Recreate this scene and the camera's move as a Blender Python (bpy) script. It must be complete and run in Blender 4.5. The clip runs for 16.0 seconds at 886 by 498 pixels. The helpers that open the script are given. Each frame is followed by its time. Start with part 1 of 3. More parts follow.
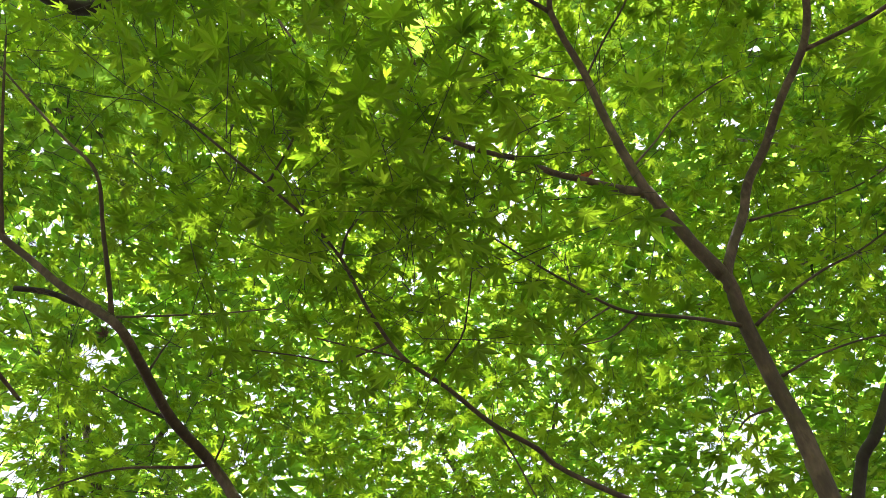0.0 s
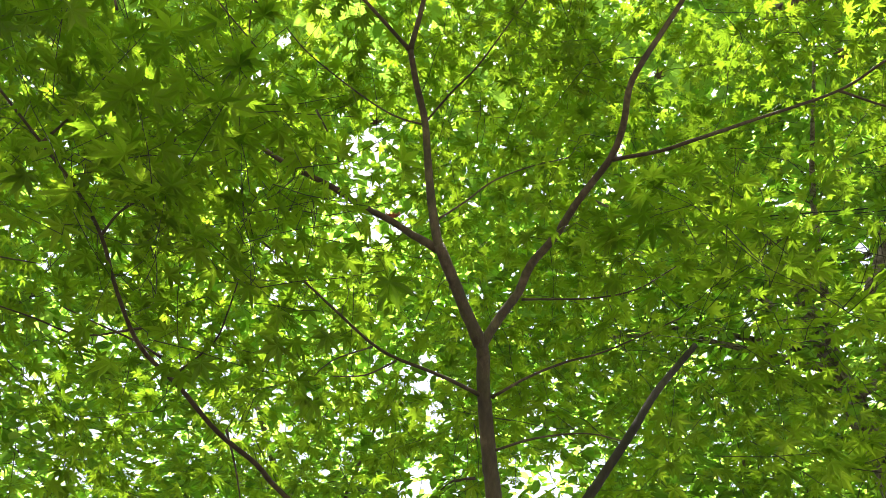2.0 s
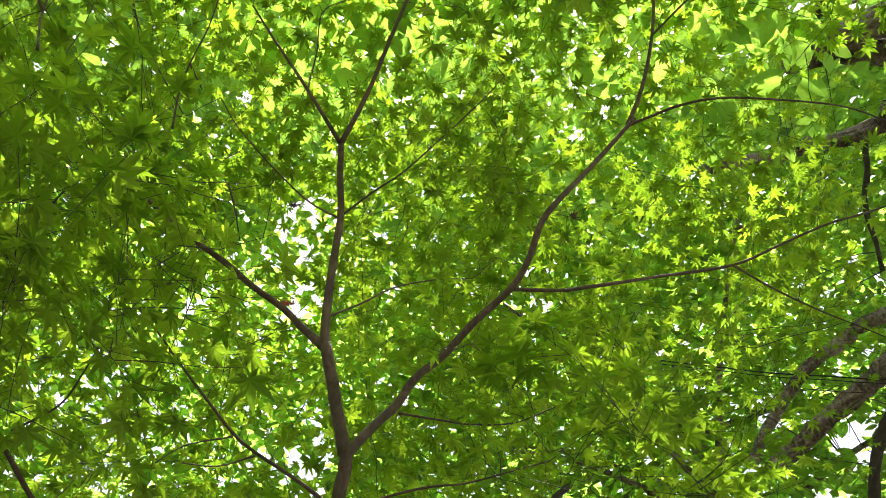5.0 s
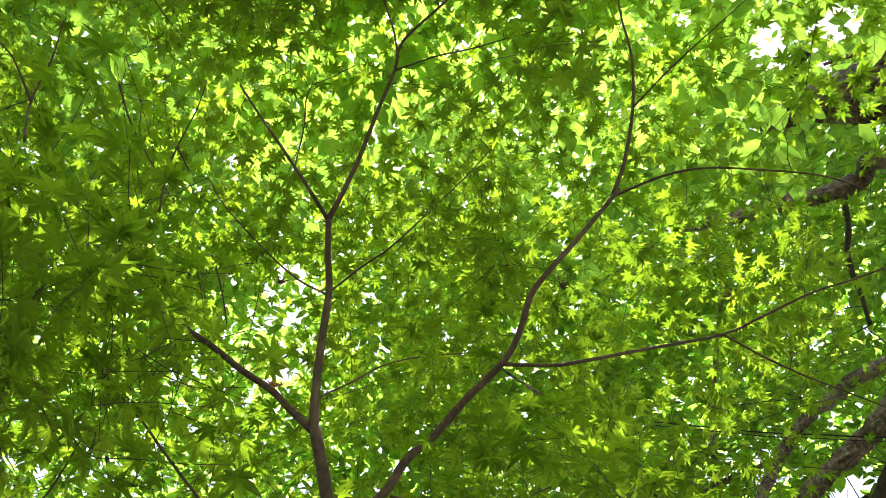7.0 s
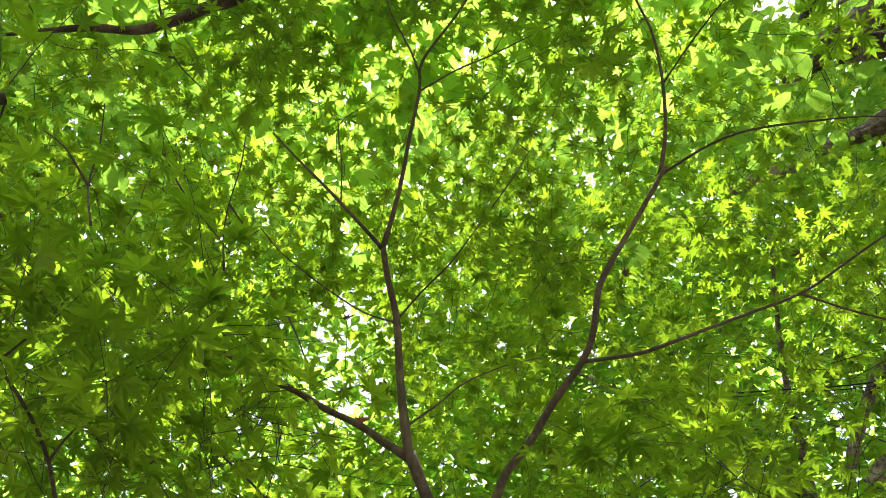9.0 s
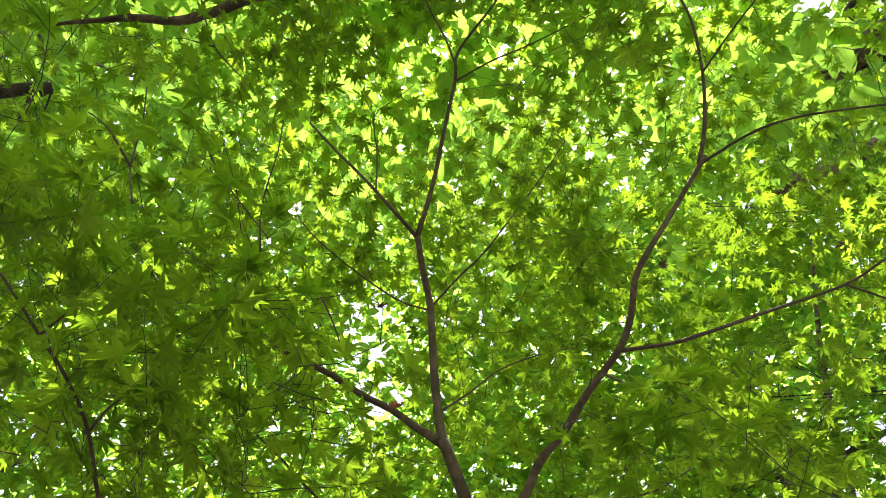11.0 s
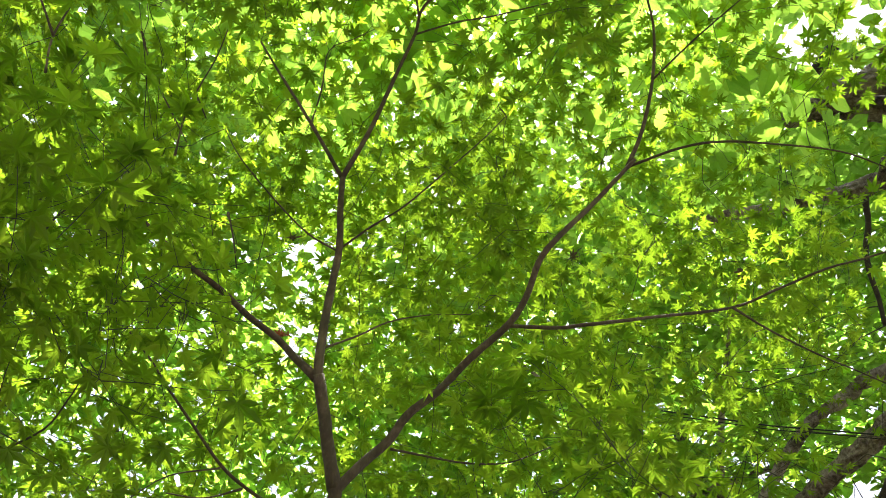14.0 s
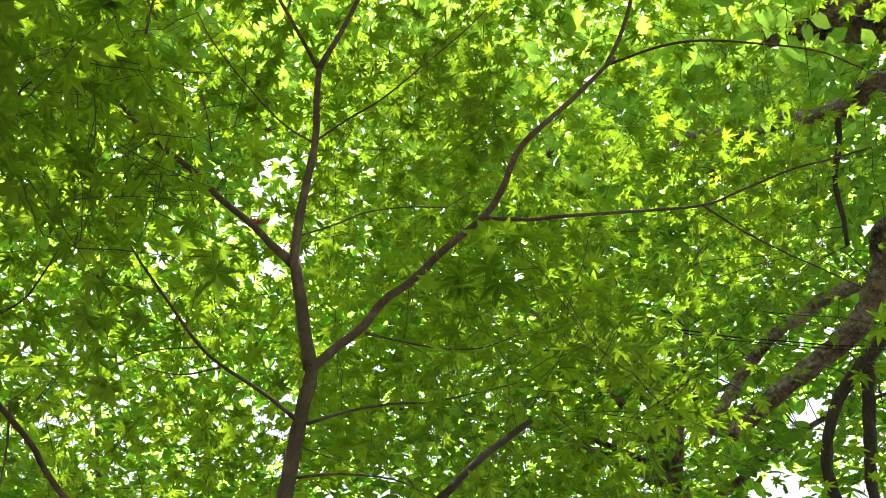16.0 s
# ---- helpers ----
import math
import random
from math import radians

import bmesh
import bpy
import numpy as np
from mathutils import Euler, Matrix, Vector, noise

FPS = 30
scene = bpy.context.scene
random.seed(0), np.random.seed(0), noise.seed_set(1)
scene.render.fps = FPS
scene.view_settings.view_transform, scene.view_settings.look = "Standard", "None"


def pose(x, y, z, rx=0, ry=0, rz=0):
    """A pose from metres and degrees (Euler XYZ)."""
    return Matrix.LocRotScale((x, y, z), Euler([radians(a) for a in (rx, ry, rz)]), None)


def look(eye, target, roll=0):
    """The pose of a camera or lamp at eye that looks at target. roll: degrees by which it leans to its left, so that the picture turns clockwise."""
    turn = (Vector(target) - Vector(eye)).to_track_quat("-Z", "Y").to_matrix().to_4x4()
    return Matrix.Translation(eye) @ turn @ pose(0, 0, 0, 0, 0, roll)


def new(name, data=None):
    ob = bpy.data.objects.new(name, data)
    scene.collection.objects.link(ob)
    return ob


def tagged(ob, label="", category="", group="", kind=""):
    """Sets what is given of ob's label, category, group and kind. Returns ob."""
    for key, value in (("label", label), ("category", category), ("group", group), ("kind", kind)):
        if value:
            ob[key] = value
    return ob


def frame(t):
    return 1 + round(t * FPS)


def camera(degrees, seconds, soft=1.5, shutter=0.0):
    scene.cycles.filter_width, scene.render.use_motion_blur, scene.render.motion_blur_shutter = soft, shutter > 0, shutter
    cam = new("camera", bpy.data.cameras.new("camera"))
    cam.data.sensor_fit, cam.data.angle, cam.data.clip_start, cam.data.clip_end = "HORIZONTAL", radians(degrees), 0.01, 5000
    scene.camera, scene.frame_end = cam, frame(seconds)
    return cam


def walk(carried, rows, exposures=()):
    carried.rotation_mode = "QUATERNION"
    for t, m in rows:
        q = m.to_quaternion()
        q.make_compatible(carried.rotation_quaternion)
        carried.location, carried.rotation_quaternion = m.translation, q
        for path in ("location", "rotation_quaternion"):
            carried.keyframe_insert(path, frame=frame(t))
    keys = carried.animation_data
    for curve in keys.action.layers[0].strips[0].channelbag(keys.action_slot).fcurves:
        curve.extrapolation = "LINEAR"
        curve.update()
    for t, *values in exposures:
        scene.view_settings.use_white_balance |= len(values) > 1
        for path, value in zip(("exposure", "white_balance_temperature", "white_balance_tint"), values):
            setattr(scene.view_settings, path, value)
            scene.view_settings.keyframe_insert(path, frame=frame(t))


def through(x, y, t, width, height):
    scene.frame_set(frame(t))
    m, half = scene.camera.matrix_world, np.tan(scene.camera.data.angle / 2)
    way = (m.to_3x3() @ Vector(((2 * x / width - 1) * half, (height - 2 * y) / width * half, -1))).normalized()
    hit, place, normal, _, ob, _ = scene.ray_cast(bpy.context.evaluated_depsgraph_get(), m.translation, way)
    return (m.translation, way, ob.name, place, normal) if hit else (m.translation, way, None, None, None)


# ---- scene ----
# ---- camera ----
cam = camera(64.22, 16.0, soft=0.85)
PATH = [
    (0, (-0.1644, -0.1234, 1.4856), (-0.7981, 1.1240, 2.9147), -4.62),
    (0.5, (-0.0888, -0.1326, 1.5059), (-0.6775, 1.1506, 2.9226), -2.18),
    (1, (0.0062, -0.1059, 1.5000), (-0.4738, 1.2228, 2.9156), -1.50),
    (1.5, (0.1294, -0.0857, 1.4964), (-0.2707, 1.2723, 2.9092), -0.03),
    (2, (0.1878, -0.1146, 1.5262), (-0.1693, 1.2607, 2.9337), 1.93),
    (2.5, (0.2255, -0.1277, 1.5377), (-0.0845, 1.2468, 2.9571), 2.90),
    (3, (0.2457, -0.1254, 1.5392), (-0.0254, 1.2388, 2.9763), 4.20),
    (3.5, (0.2588, -0.1153, 1.5358), (0.0426, 1.2393, 2.9912), 4.39),
    (4, (0.2822, -0.1031, 1.5384), (0.0787, 1.2386, 3.0076), 5.74),
    (4.5, (0.2966, -0.1210, 1.5696), (0.1191, 1.1680, 3.0885), 7.26),
    (5, (0.3146, -0.1443, 1.5974), (0.1549, 1.0781, 3.1723), 7.36),
    (5.2, (0.3140, -0.1521, 1.6109), (0.1637, 1.0471, 3.2045), 7.32),
    (7.3, (0.3070, -0.2016, 1.6470), (0.1862, 0.8926, 3.3168), 4.44),
    (7.5, (0.2953, -0.1977, 1.6429), (0.1724, 0.8928, 3.3149), 3.13),
    (8, (0.2758, -0.2081, 1.6460), (0.1445, 0.8704, 3.3252), 0.76),
    (8.5, (0.2539, -0.2158, 1.6549), (0.0880, 0.8555, 3.3355), 0.30),
    (9, (0.2126, -0.2202, 1.6501), (0.0013, 0.8421, 3.3315), -0.67),
    (9.2, (0.1973, -0.2198, 1.6486), (-0.0344, 0.8421, 3.3274), -0.60),
    (11.3, (0.1887, -0.1445, 1.6076), (-0.1224, 0.8777, 3.2983), 5.23),
    (11.5, (0.2034, -0.1359, 1.5993), (-0.1073, 0.8908, 3.2874), 6.96),
    (12, (0.2253, -0.1075, 1.5774), (-0.0692, 0.9377, 3.2568), 9.90),
    (12.5, (0.2564, -0.0909, 1.5634), (-0.0066, 0.9793, 3.2323), 10.42),
    (13, (0.2778, -0.0898, 1.5677), (0.0445, 1.0014, 3.2275), 10.31),
    (13.5, (0.3100, -0.1123, 1.5862), (0.1079, 0.9910, 3.2421), 10.37),
    (14, (0.3295, -0.0978, 1.5761), (0.1590, 1.0118, 3.2313), 9.87),
    (14.5, (0.3430, -0.0764, 1.5561), (0.1971, 1.0668, 3.1907), 9.64),
    (15, (0.3465, -0.0659, 1.5408), (0.2272, 1.1196, 3.1472), 8.62),
    (15.5, (0.3388, -0.0429, 1.5170), (0.2366, 1.1843, 3.0929), 7.83),
    (16, (0.3343, -0.0061, 1.4874), (0.2459, 1.2659, 3.0283), 7.10),
]
walk(cam, [(t, look(eye, target, roll)) for t, eye, target, roll in PATH])

# ---- sky, sun and exposure ----
SUN_HEIGHT, SUN_TURN = 82.0, 0.0
world = bpy.data.worlds.new("world")
scene.world = world
world.use_nodes = True
wn = world.node_tree
wn.nodes.clear()
sky = wn.nodes.new("ShaderNodeTexSky")
sky.sky_type = "NISHITA"
sky.sun_disc = False
sky.sun_elevation, sky.sun_rotation = radians(SUN_HEIGHT), radians(SUN_TURN)
sky.air_density, sky.dust_density, sky.ozone_density = 1.0, 2.0, 1.0
haze = wn.nodes.new("ShaderNodeHueSaturation")
haze.inputs["Saturation"].default_value = 0.4
bg = wn.nodes.new("ShaderNodeBackground")
bg.inputs["Strength"].default_value = 0.07
wout = wn.nodes.new("ShaderNodeOutputWorld")
wn.links.new(sky.outputs[0], haze.inputs["Color"])
wn.links.new(haze.outputs[0], bg.inputs["Color"])
wn.links.new(bg.outputs[0], wout.inputs["Surface"])
sun_data = bpy.data.lights.new("sun", "SUN")
sun_data.energy, sun_data.angle, sun_data.color = 5.0, radians(0.8), (1.0, 0.95, 0.86)
sun = new("sun", sun_data)
a, h = radians(SUN_TURN), radians(SUN_HEIGHT)
sun.matrix_world = look((math.sin(a) * math.cos(h) * 60, math.cos(a) * math.cos(h) * 60, math.sin(h) * 60), (0, 0, 0))
scene.view_settings.exposure = 2.8


# ---- materials ----
def material(name):
    m = bpy.data.materials.new(name)
    m.use_nodes = True
    t = m.node_tree
    t.nodes.clear()
    return m, t


def node(t, kind, **inputs):
    n = t.nodes.new(kind)
    for key, value in inputs.items():
        n.inputs[key.replace("_", " ")].default_value = value
    return n


def ramp(t, factor, stops):
    n = t.nodes.new("ShaderNodeValToRGB")
    while len(n.color_ramp.elements) < len(stops):
        n.color_ramp.elements.new(0.5)
    for e, (at, colour) in zip(n.color_ramp.elements, stops):
        e.position, e.color = at, (*colour, 1)
    t.links.new(factor, n.inputs[0])
    return n.outputs[0]


def leaf_material(name, upper, through, single=False):
    """A thin green leaf: light passes through it, with veins and blotches, and a soft waxy gloss."""
    m, t = material(name)
    out = t.nodes.new("ShaderNodeOutputMaterial")
    if single:
        rnd = t.nodes.new("ShaderNodeObjectInfo").outputs["Random"]
    else:
        rnd = t.nodes.new("ShaderNodeNewGeometry").outputs["Random Per Island"]
    coord = t.nodes.new("ShaderNodeTexCoord").outputs["Object"]
    blotch = node(t, "ShaderNodeTexNoise", Scale=60.0, Detail=3.0)
    t.links.new(coord, blotch.inputs["Vector"])
    mix = node(t, "ShaderNodeMath")
    mix.operation = "MULTIPLY_ADD"
    mix.inputs[1].default_value = 0.35
    t.links.new(blotch.outputs[0], mix.inputs[0])
    scaled = node(t, "ShaderNodeMath")
    scaled.operation = "MULTIPLY_ADD"
    scaled.inputs[1].default_value, scaled.inputs[2].default_value = 0.85, -0.1
    t.links.new(rnd, scaled.inputs[0])
    t.links.new(scaled.outputs[0], mix.inputs[2])
    # random leaf tones, spread wider to imitate uneven light and shade
    lo, hi = 0.65, 1.3
    warm = lambda c, k, w: (c[0] * k * w, c[1] * k, c[2] * k)
    col_d = ramp(t, mix.outputs[0], [(0.0, warm(upper, lo, 0.85)), (0.5, upper), (1.0, warm(upper, hi, 1.08))])
    col_t = ramp(t, mix.outputs[0], [(0.0, warm(through, lo, 0.85)), (0.5, through), (1.0, warm(through, hi, 1.08))])
    dif = t.nodes.new("ShaderNodeBsdfDiffuse")
    tra = t.nodes.new("ShaderNodeBsdfTranslucent")
    glo = node(t, "ShaderNodeBsdfGlossy", Roughness=0.42)
    glo.inputs["Color"].default_value = (0.9, 0.95, 0.9, 1)
    t.links.new(col_d, dif.inputs["Color"])
    t.links.new(col_t, tra.inputs["Color"])
    both = t.nodes.new("ShaderNodeAddShader")
    t.links.new(dif.outputs[0], both.inputs[0])
    t.links.new(tra.outputs[0], both.inputs[1])
    fin = node(t, "ShaderNodeMixShader")
    fin.inputs[0].default_value = 0.009
    t.links.new(both.outputs[0], fin.inputs[1])
    t.links.new(glo.outputs[0], fin.inputs[2])
    t.links.new(fin.outputs[0], out.inputs["Surface"])
    return m


def bark_material(name, stops, scale, stretch, depth, rough=0.85):
    m, t = material(name)
    out = t.nodes.new("ShaderNodeOutputMaterial")
    bsdf = node(t, "ShaderNodeBsdfPrincipled", Roughness=rough)
    coord = t.nodes.new("ShaderNodeTexCoord").outputs["Object"]
    mp = t.nodes.new("ShaderNodeMapping")
    mp.inputs["Scale"].default_value = (1, 1, stretch)
    t.links.new(coord, mp.inputs["Vector"])
    fine = node(t, "ShaderNodeTexNoise", Scale=scale, Detail=8.0, Roughness=0.65)
    broad = node(t, "ShaderNodeTexNoise", Scale=scale * 0.12, Detail=3.0)
    t.links.new(mp.outputs[0], fine.inputs["Vector"])
    t.links.new(coord, broad.inputs["Vector"])
    add = node(t, "ShaderNodeMath")
    add.operation = "MULTIPLY_ADD"
    add.inputs[1].default_value = 0.5
    t.links.new(broad.outputs[0], add.inputs[0])
    half = node(t, "ShaderNodeMath")
    half.operation = "MULTIPLY"
    half.inputs[1].default_value = 0.5
    t.links.new(fine.outputs[0], half.inputs[0])
    t.links.new(half.outputs[0], add.inputs[2])
    t.links.new(ramp(t, add.outputs[0], stops), bsdf.inputs["Base Color"])
    bump = node(t, "ShaderNodeBump", Strength=0.8, Distance=depth)
    t.links.new(fine.outputs[0], bump.inputs["Height"])
    t.links.new(bump.outputs[0], bsdf.inputs["Normal"])
    t.links.new(bsdf.outputs[0], out.inputs["Surface"])
    return m


LEAF = leaf_material("maple_leaf", (0.029, 0.034, 0.0065), (0.172, 0.272, 0.012))
LEAF_ONE = leaf_material("maple_leaf_single", (0.029, 0.034, 0.0065), (0.172, 0.272, 0.012), True)
# brighter than the maple leaf colour, so that the far foliage looks sunlit
BROAD_LIT = leaf_material("broad_leaf_lit", (0.026, 0.038, 0.009), (0.205, 0.345, 0.038))
MAPLE_BARK = bark_material("maple_bark", [(0.3, (0.024, 0.015, 0.01)), (0.5, (0.06, 0.038, 0.025)), (0.72, (0.16, 0.108, 0.076))], 60.0, 0.35, 0.006)
TWIG_BARK = bark_material("twig_bark", [(0.3, (0.015, 0.014, 0.008)), (0.7, (0.045, 0.035, 0.02))], 90.0, 0.5, 0.001, 0.7)
OLD_BARK = bark_material("old_bark", [(0.38, (0.02, 0.014, 0.01)), (0.47, (0.12, 0.09, 0.07)), (0.62, (0.36, 0.3, 0.25))], 34.0, 0.45, 0.06)
# darker bark; on the leaning stem this colour stands in for shade
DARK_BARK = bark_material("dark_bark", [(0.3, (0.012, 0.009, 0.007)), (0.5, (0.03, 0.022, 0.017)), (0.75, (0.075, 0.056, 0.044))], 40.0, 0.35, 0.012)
SOIL = bark_material("soil", [(0.3, (0.05, 0.04, 0.025)), (0.5, (0.085, 0.068, 0.045)), (0.7, (0.14, 0.112, 0.078))], 8.0, 1.0, 0.05)
RUBBER = bark_material("cable_rubber", [(0.3, (0.006, 0.006, 0.006)), (0.7, (0.016, 0.016, 0.016))], 50.0, 1.0, 0.001, 0.9)


# ---- mesh helpers ----
def mesh_object(name, verts, tris, mat, parent=None, label="", kind="", smooth=True):
    """One mesh object from arrays of places and of triangles."""
    verts, tris = np.asarray(verts, np.float32), np.asarray(tris, np.int32)
    me = bpy.data.meshes.new(name)
    me.vertices.add(len(verts))
    me.vertices.foreach_set("co", verts.ravel())
    me.loops.add(tris.size)
    me.loops.foreach_set("vertex_index", tris.ravel())
    me.polygons.add(len(tris))
    me.polygons.foreach_set("loop_start", np.arange(0, tris.size, 3, dtype=np.int32))
    me.polygons.foreach_set("use_smooth", np.full(len(tris), smooth))
    me.materials.append(mat)
    me.update(calc_edges=True)
    me.validate()
    ob = new(name, me)
    if parent:
        ob.parent = parent
        ob.matrix_parent_inverse = parent.matrix_world.inverted()
    return tagged(ob, label=label, kind=kind)


class Pile:
    """Collects pieces of geometry into one mesh."""

    def __init__(self):
        self.v, self.f, self.n = [], [], 0

    def add(self, verts, tris):
        self.v.append(verts)
        self.f.append(tris + self.n)
        self.n += len(verts)

    def done(self):
        return np.concatenate(self.v), np.concatenate(self.f)


def smooth_line(pts, step):
    """A Catmull-Rom curve through the places, cut into short pieces."""
    p = np.asarray(pts, float)
    p = np.vstack([2 * p[0] - p[1], p, 2 * p[-1] - p[-2]])
    out = []
    for i in range(1, len(p) - 2):
        n = max(2, int(np.linalg.norm(p[i + 1] - p[i]) / step))
        for k in range(n):
            u = k / n
            out.append(0.5 * (2 * p[i] + (p[i + 1] - p[i - 1]) * u + (2 * p[i - 1] - 5 * p[i] + 4 * p[i + 1] - p[i + 2]) * u**2 + (3 * p[i] - p[i - 1] - 3 * p[i + 1] + p[i + 2]) * u**3))
    out.append(p[-2])
    return np.array(out)


def furrows(line, r, sides, depth):
    """Radii of a limb with thick bark, split into long plates by deep crooked furrows."""
    n = len(line)
    run = np.concatenate([[0], np.cumsum(np.linalg.norm(np.diff(line, axis=0), axis=1))])
    out = np.zeros((n, sides))
    for i in range(n):
        for k in range(sides):
            a = 2 * math.pi * k / sides
            q = Vector((math.cos(a) * r[i] * 16, math.sin(a) * r[i] * 16, run[i] * 5.0))
            plate = abs(noise.noise(q)) + 0.5 * abs(noise.noise(q * 2.3 + Vector((7, 3, 1))))
            out[i, k] = r[i] * (1 - depth + depth * 2.4 * min(0.6, plate))
    return out


def tube(line, radii, sides, lumps=0.0, rng=None):
    """A round, slightly lumpy limb along a line."""
    line = np.asarray(line, float)
    n = len(line)
    along = np.gradient(line, axis=0)
    along /= np.linalg.norm(along, axis=1)[:, None] + 1e-9
    ref = np.array([0.3, 0.5, 0.8]) if abs(along[0] @ [0.3, 0.5, 0.8]) < 0.9 else np.array([1.0, 0, 0])
    verts = np.zeros((n, sides, 3))
    a = np.arange(sides) * 2 * np.pi / sides
    for i in range(n):
        ref = ref - (ref @ along[i]) * along[i]
        ref /= np.linalg.norm(ref)
        other = np.cross(along[i], ref)
        r = radii[i] * (1 + (lumps * rng.normal(size=sides) if lumps else 0))
        verts[i] = line[i] + (np.cos(a) * r)[:, None] * ref + (np.sin(a) * r)[:, None] * other
    idx = np.arange(n * sides).reshape(n, sides)
    q0, q1 = idx[:-1], idx[1:]
    r0, r1 = np.roll(q0, -1, 1), np.roll(q1, -1, 1)
    tris = np.concatenate([np.stack([q0, r0, r1], -1).reshape(-1, 3), np.stack([q0, r1, q1], -1).reshape(-1, 3)])
    ends = [[idx[0, 0], idx[0, k + 1], idx[0, k]] for k in range(1, sides - 1)] + [[idx[-1, 0], idx[-1, k], idx[-1, k + 1]] for k in range(1, sides - 1)]
    return verts.reshape(-1, 3), np.concatenate([tris, np.array(ends)])


RNG = np.random.default_rng(7)
NODES, NODE_TREE, NODE_R = [], [], []


def limb(name, tree, pts, r0, r1, sides=10, step=0.03, mat=MAPLE_BARK, lumps=0.035, wild=0.0, label="", rough=0.0, swell=0.25):
    """One limb of a tree, tapering from r0 to r1, with a slightly crooked line and swollen base."""
    line = smooth_line(pts, step)
    n = len(line)
    u = np.linspace(0, 1, n)
    if wild:
        wob = np.stack([np.interp(u, np.linspace(0, 1, n // 4 + 2), RNG.normal(size=n // 4 + 2)) for _ in range(3)], 1)
        line = line + wob * wild * np.minimum(1, 4 * u)[:, None]
    r = r0 + (r1 - r0) * u
    r = r * (1 + swell * np.exp(-u * n * step / (2.5 * r0)))
    v, f = tube(line, furrows(line, r, sides, rough) if rough else r, sides, 0.0 if rough else lumps, RNG)
    ob = mesh_object(name, v, f, mat, TREES[tree], label)
    for k in range(0, n, max(1, int(0.05 / step))):
        NODES.append(line[k]), NODE_TREE.append(tree), NODE_R.append(r[k])
    return ob


TREES = {}


def tree(key, name, base, label, category="tree"):
    ob = new(name)
    ob.location = base
    ob.empty_display_size = 0.2
    bpy.context.view_layer.update()
    TREES[key] = tagged(ob, label, category)
    return ob


# ---- ground ----
n = 60
gx = np.sign(np.linspace(-1, 1, n)) * np.abs(np.linspace(-1, 1, n)) ** 4 * 1500
GX, GY = np.meshgrid(gx, gx)
GZ = 0.05 * np.sin(GX * 0.9) * np.cos(GY * 0.7) * np.exp(-(GX**2 + GY**2) / 900)
gv = np.stack([GX, GY, GZ - 0.03], -1).reshape(-1, 3)
gi = np.arange(n * n).reshape(n, n)
gf = np.concatenate([np.stack([gi[:-1, :-1], gi[:-1, 1:], gi[1:, 1:]], -1).reshape(-1, 3), np.stack([gi[:-1, :-1], gi[1:, 1:], gi[1:, :-1]], -1).reshape(-1, 3)])
# never in view; its tone is set to bounce light up to the leaves
tagged(mesh_object("ground", gv, gf, SOIL), "pale trodden earth under the trees", "ground", kind="structure")

# ---- the maple with the forked trunk ----
tree("main", "maple_tree", (-0.2, 1.84, 0), "slender green maple with a forked reddish-brown trunk")
limb("trunk", "main", [(-0.182, 1.842, -0.101), (-0.172, 1.826, 0.794), (-0.154, 1.799, 1.688)] + [(-0.130, 1.768, 2.379), (-0.137, 1.759, 2.532), (-0.142, 1.730, 2.687), (-0.140, 1.698, 2.789), (-0.135, 1.668, 2.876)] + [(-0.143, 1.660, 2.886), (-0.175, 1.624, 2.987), (-0.211, 1.567, 3.098), (-0.245, 1.495, 3.194), (-0.265, 1.457, 3.357), (-0.278, 1.423, 3.543), (-0.282, 1.360, 3.727), (-0.299, 1.269, 3.860), (-0.305, 1.189, 3.962)][1:4], 0.038, 0.0185, 14)
limb("leader", "main", [(-0.143, 1.660, 2.886), (-0.175, 1.624, 2.987), (-0.211, 1.567, 3.098), (-0.245, 1.495, 3.194), (-0.265, 1.457, 3.357), (-0.278, 1.423, 3.543), (-0.282, 1.360, 3.727), (-0.299, 1.269, 3.860), (-0.305, 1.189, 3.962)], 0.0185, 0.0115, 12, swell=0.0)
limb("leader_branch", "main", [(-0.307, 1.190, 3.961), (-0.227, 1.079, 4.179), (-0.156, 0.943, 4.415), (-0.085, 0.804, 4.560), (-0.052, 0.709, 4.640), (0.132, 0.578, 4.782), (0.294, 0.440, 4.922)], 0.0105, 0.004, 9)
limb("leader_branch", "main", [(-0.071, 0.765, 4.587), (-0.095, 0.665, 4.670), (-0.145, 0.540, 4.765), (-0.173, 0.435, 4.839), (-0.252, 0.241, 4.968)], 0.005, 0.0025, 7)
limb("leader_branch", "main", [(-0.085, 0.808, 4.558), (0.087, 0.776, 4.636), (0.235, 0.763, 4.689), (0.439, 0.729, 4.753), (0.617, 0.698, 4.794)], 0.0045, 0.002, 7)
limb("leader_branch", "main", [(-0.307, 1.190, 3.961), (-0.412, 1.062, 4.060), (-0.483, 0.976, 4.121), (-0.615, 0.874, 4.277), (-0.704, 0.799, 4.385)], 0.0085, 0.004, 9)
limb("side_twig", "main", [(-0.444, 1.026, 4.092), (-0.447, 0.964, 4.303), (-0.461, 0.879, 4.534), (-0.367, 0.847, 4.595), (-0.269, 0.814, 4.655)], 0.0035, 0.002, 6)
limb("side_limb", "main", [(-0.250, 1.503, 3.186), (-0.345, 1.484, 3.261), (-0.409, 1.465, 3.317), (-0.491, 1.361, 3.305), (-0.545, 1.234, 3.271), (-0.643, 1.124, 3.268), (-0.737, 0.983, 3.267)], 0.014, 0.007, 10)
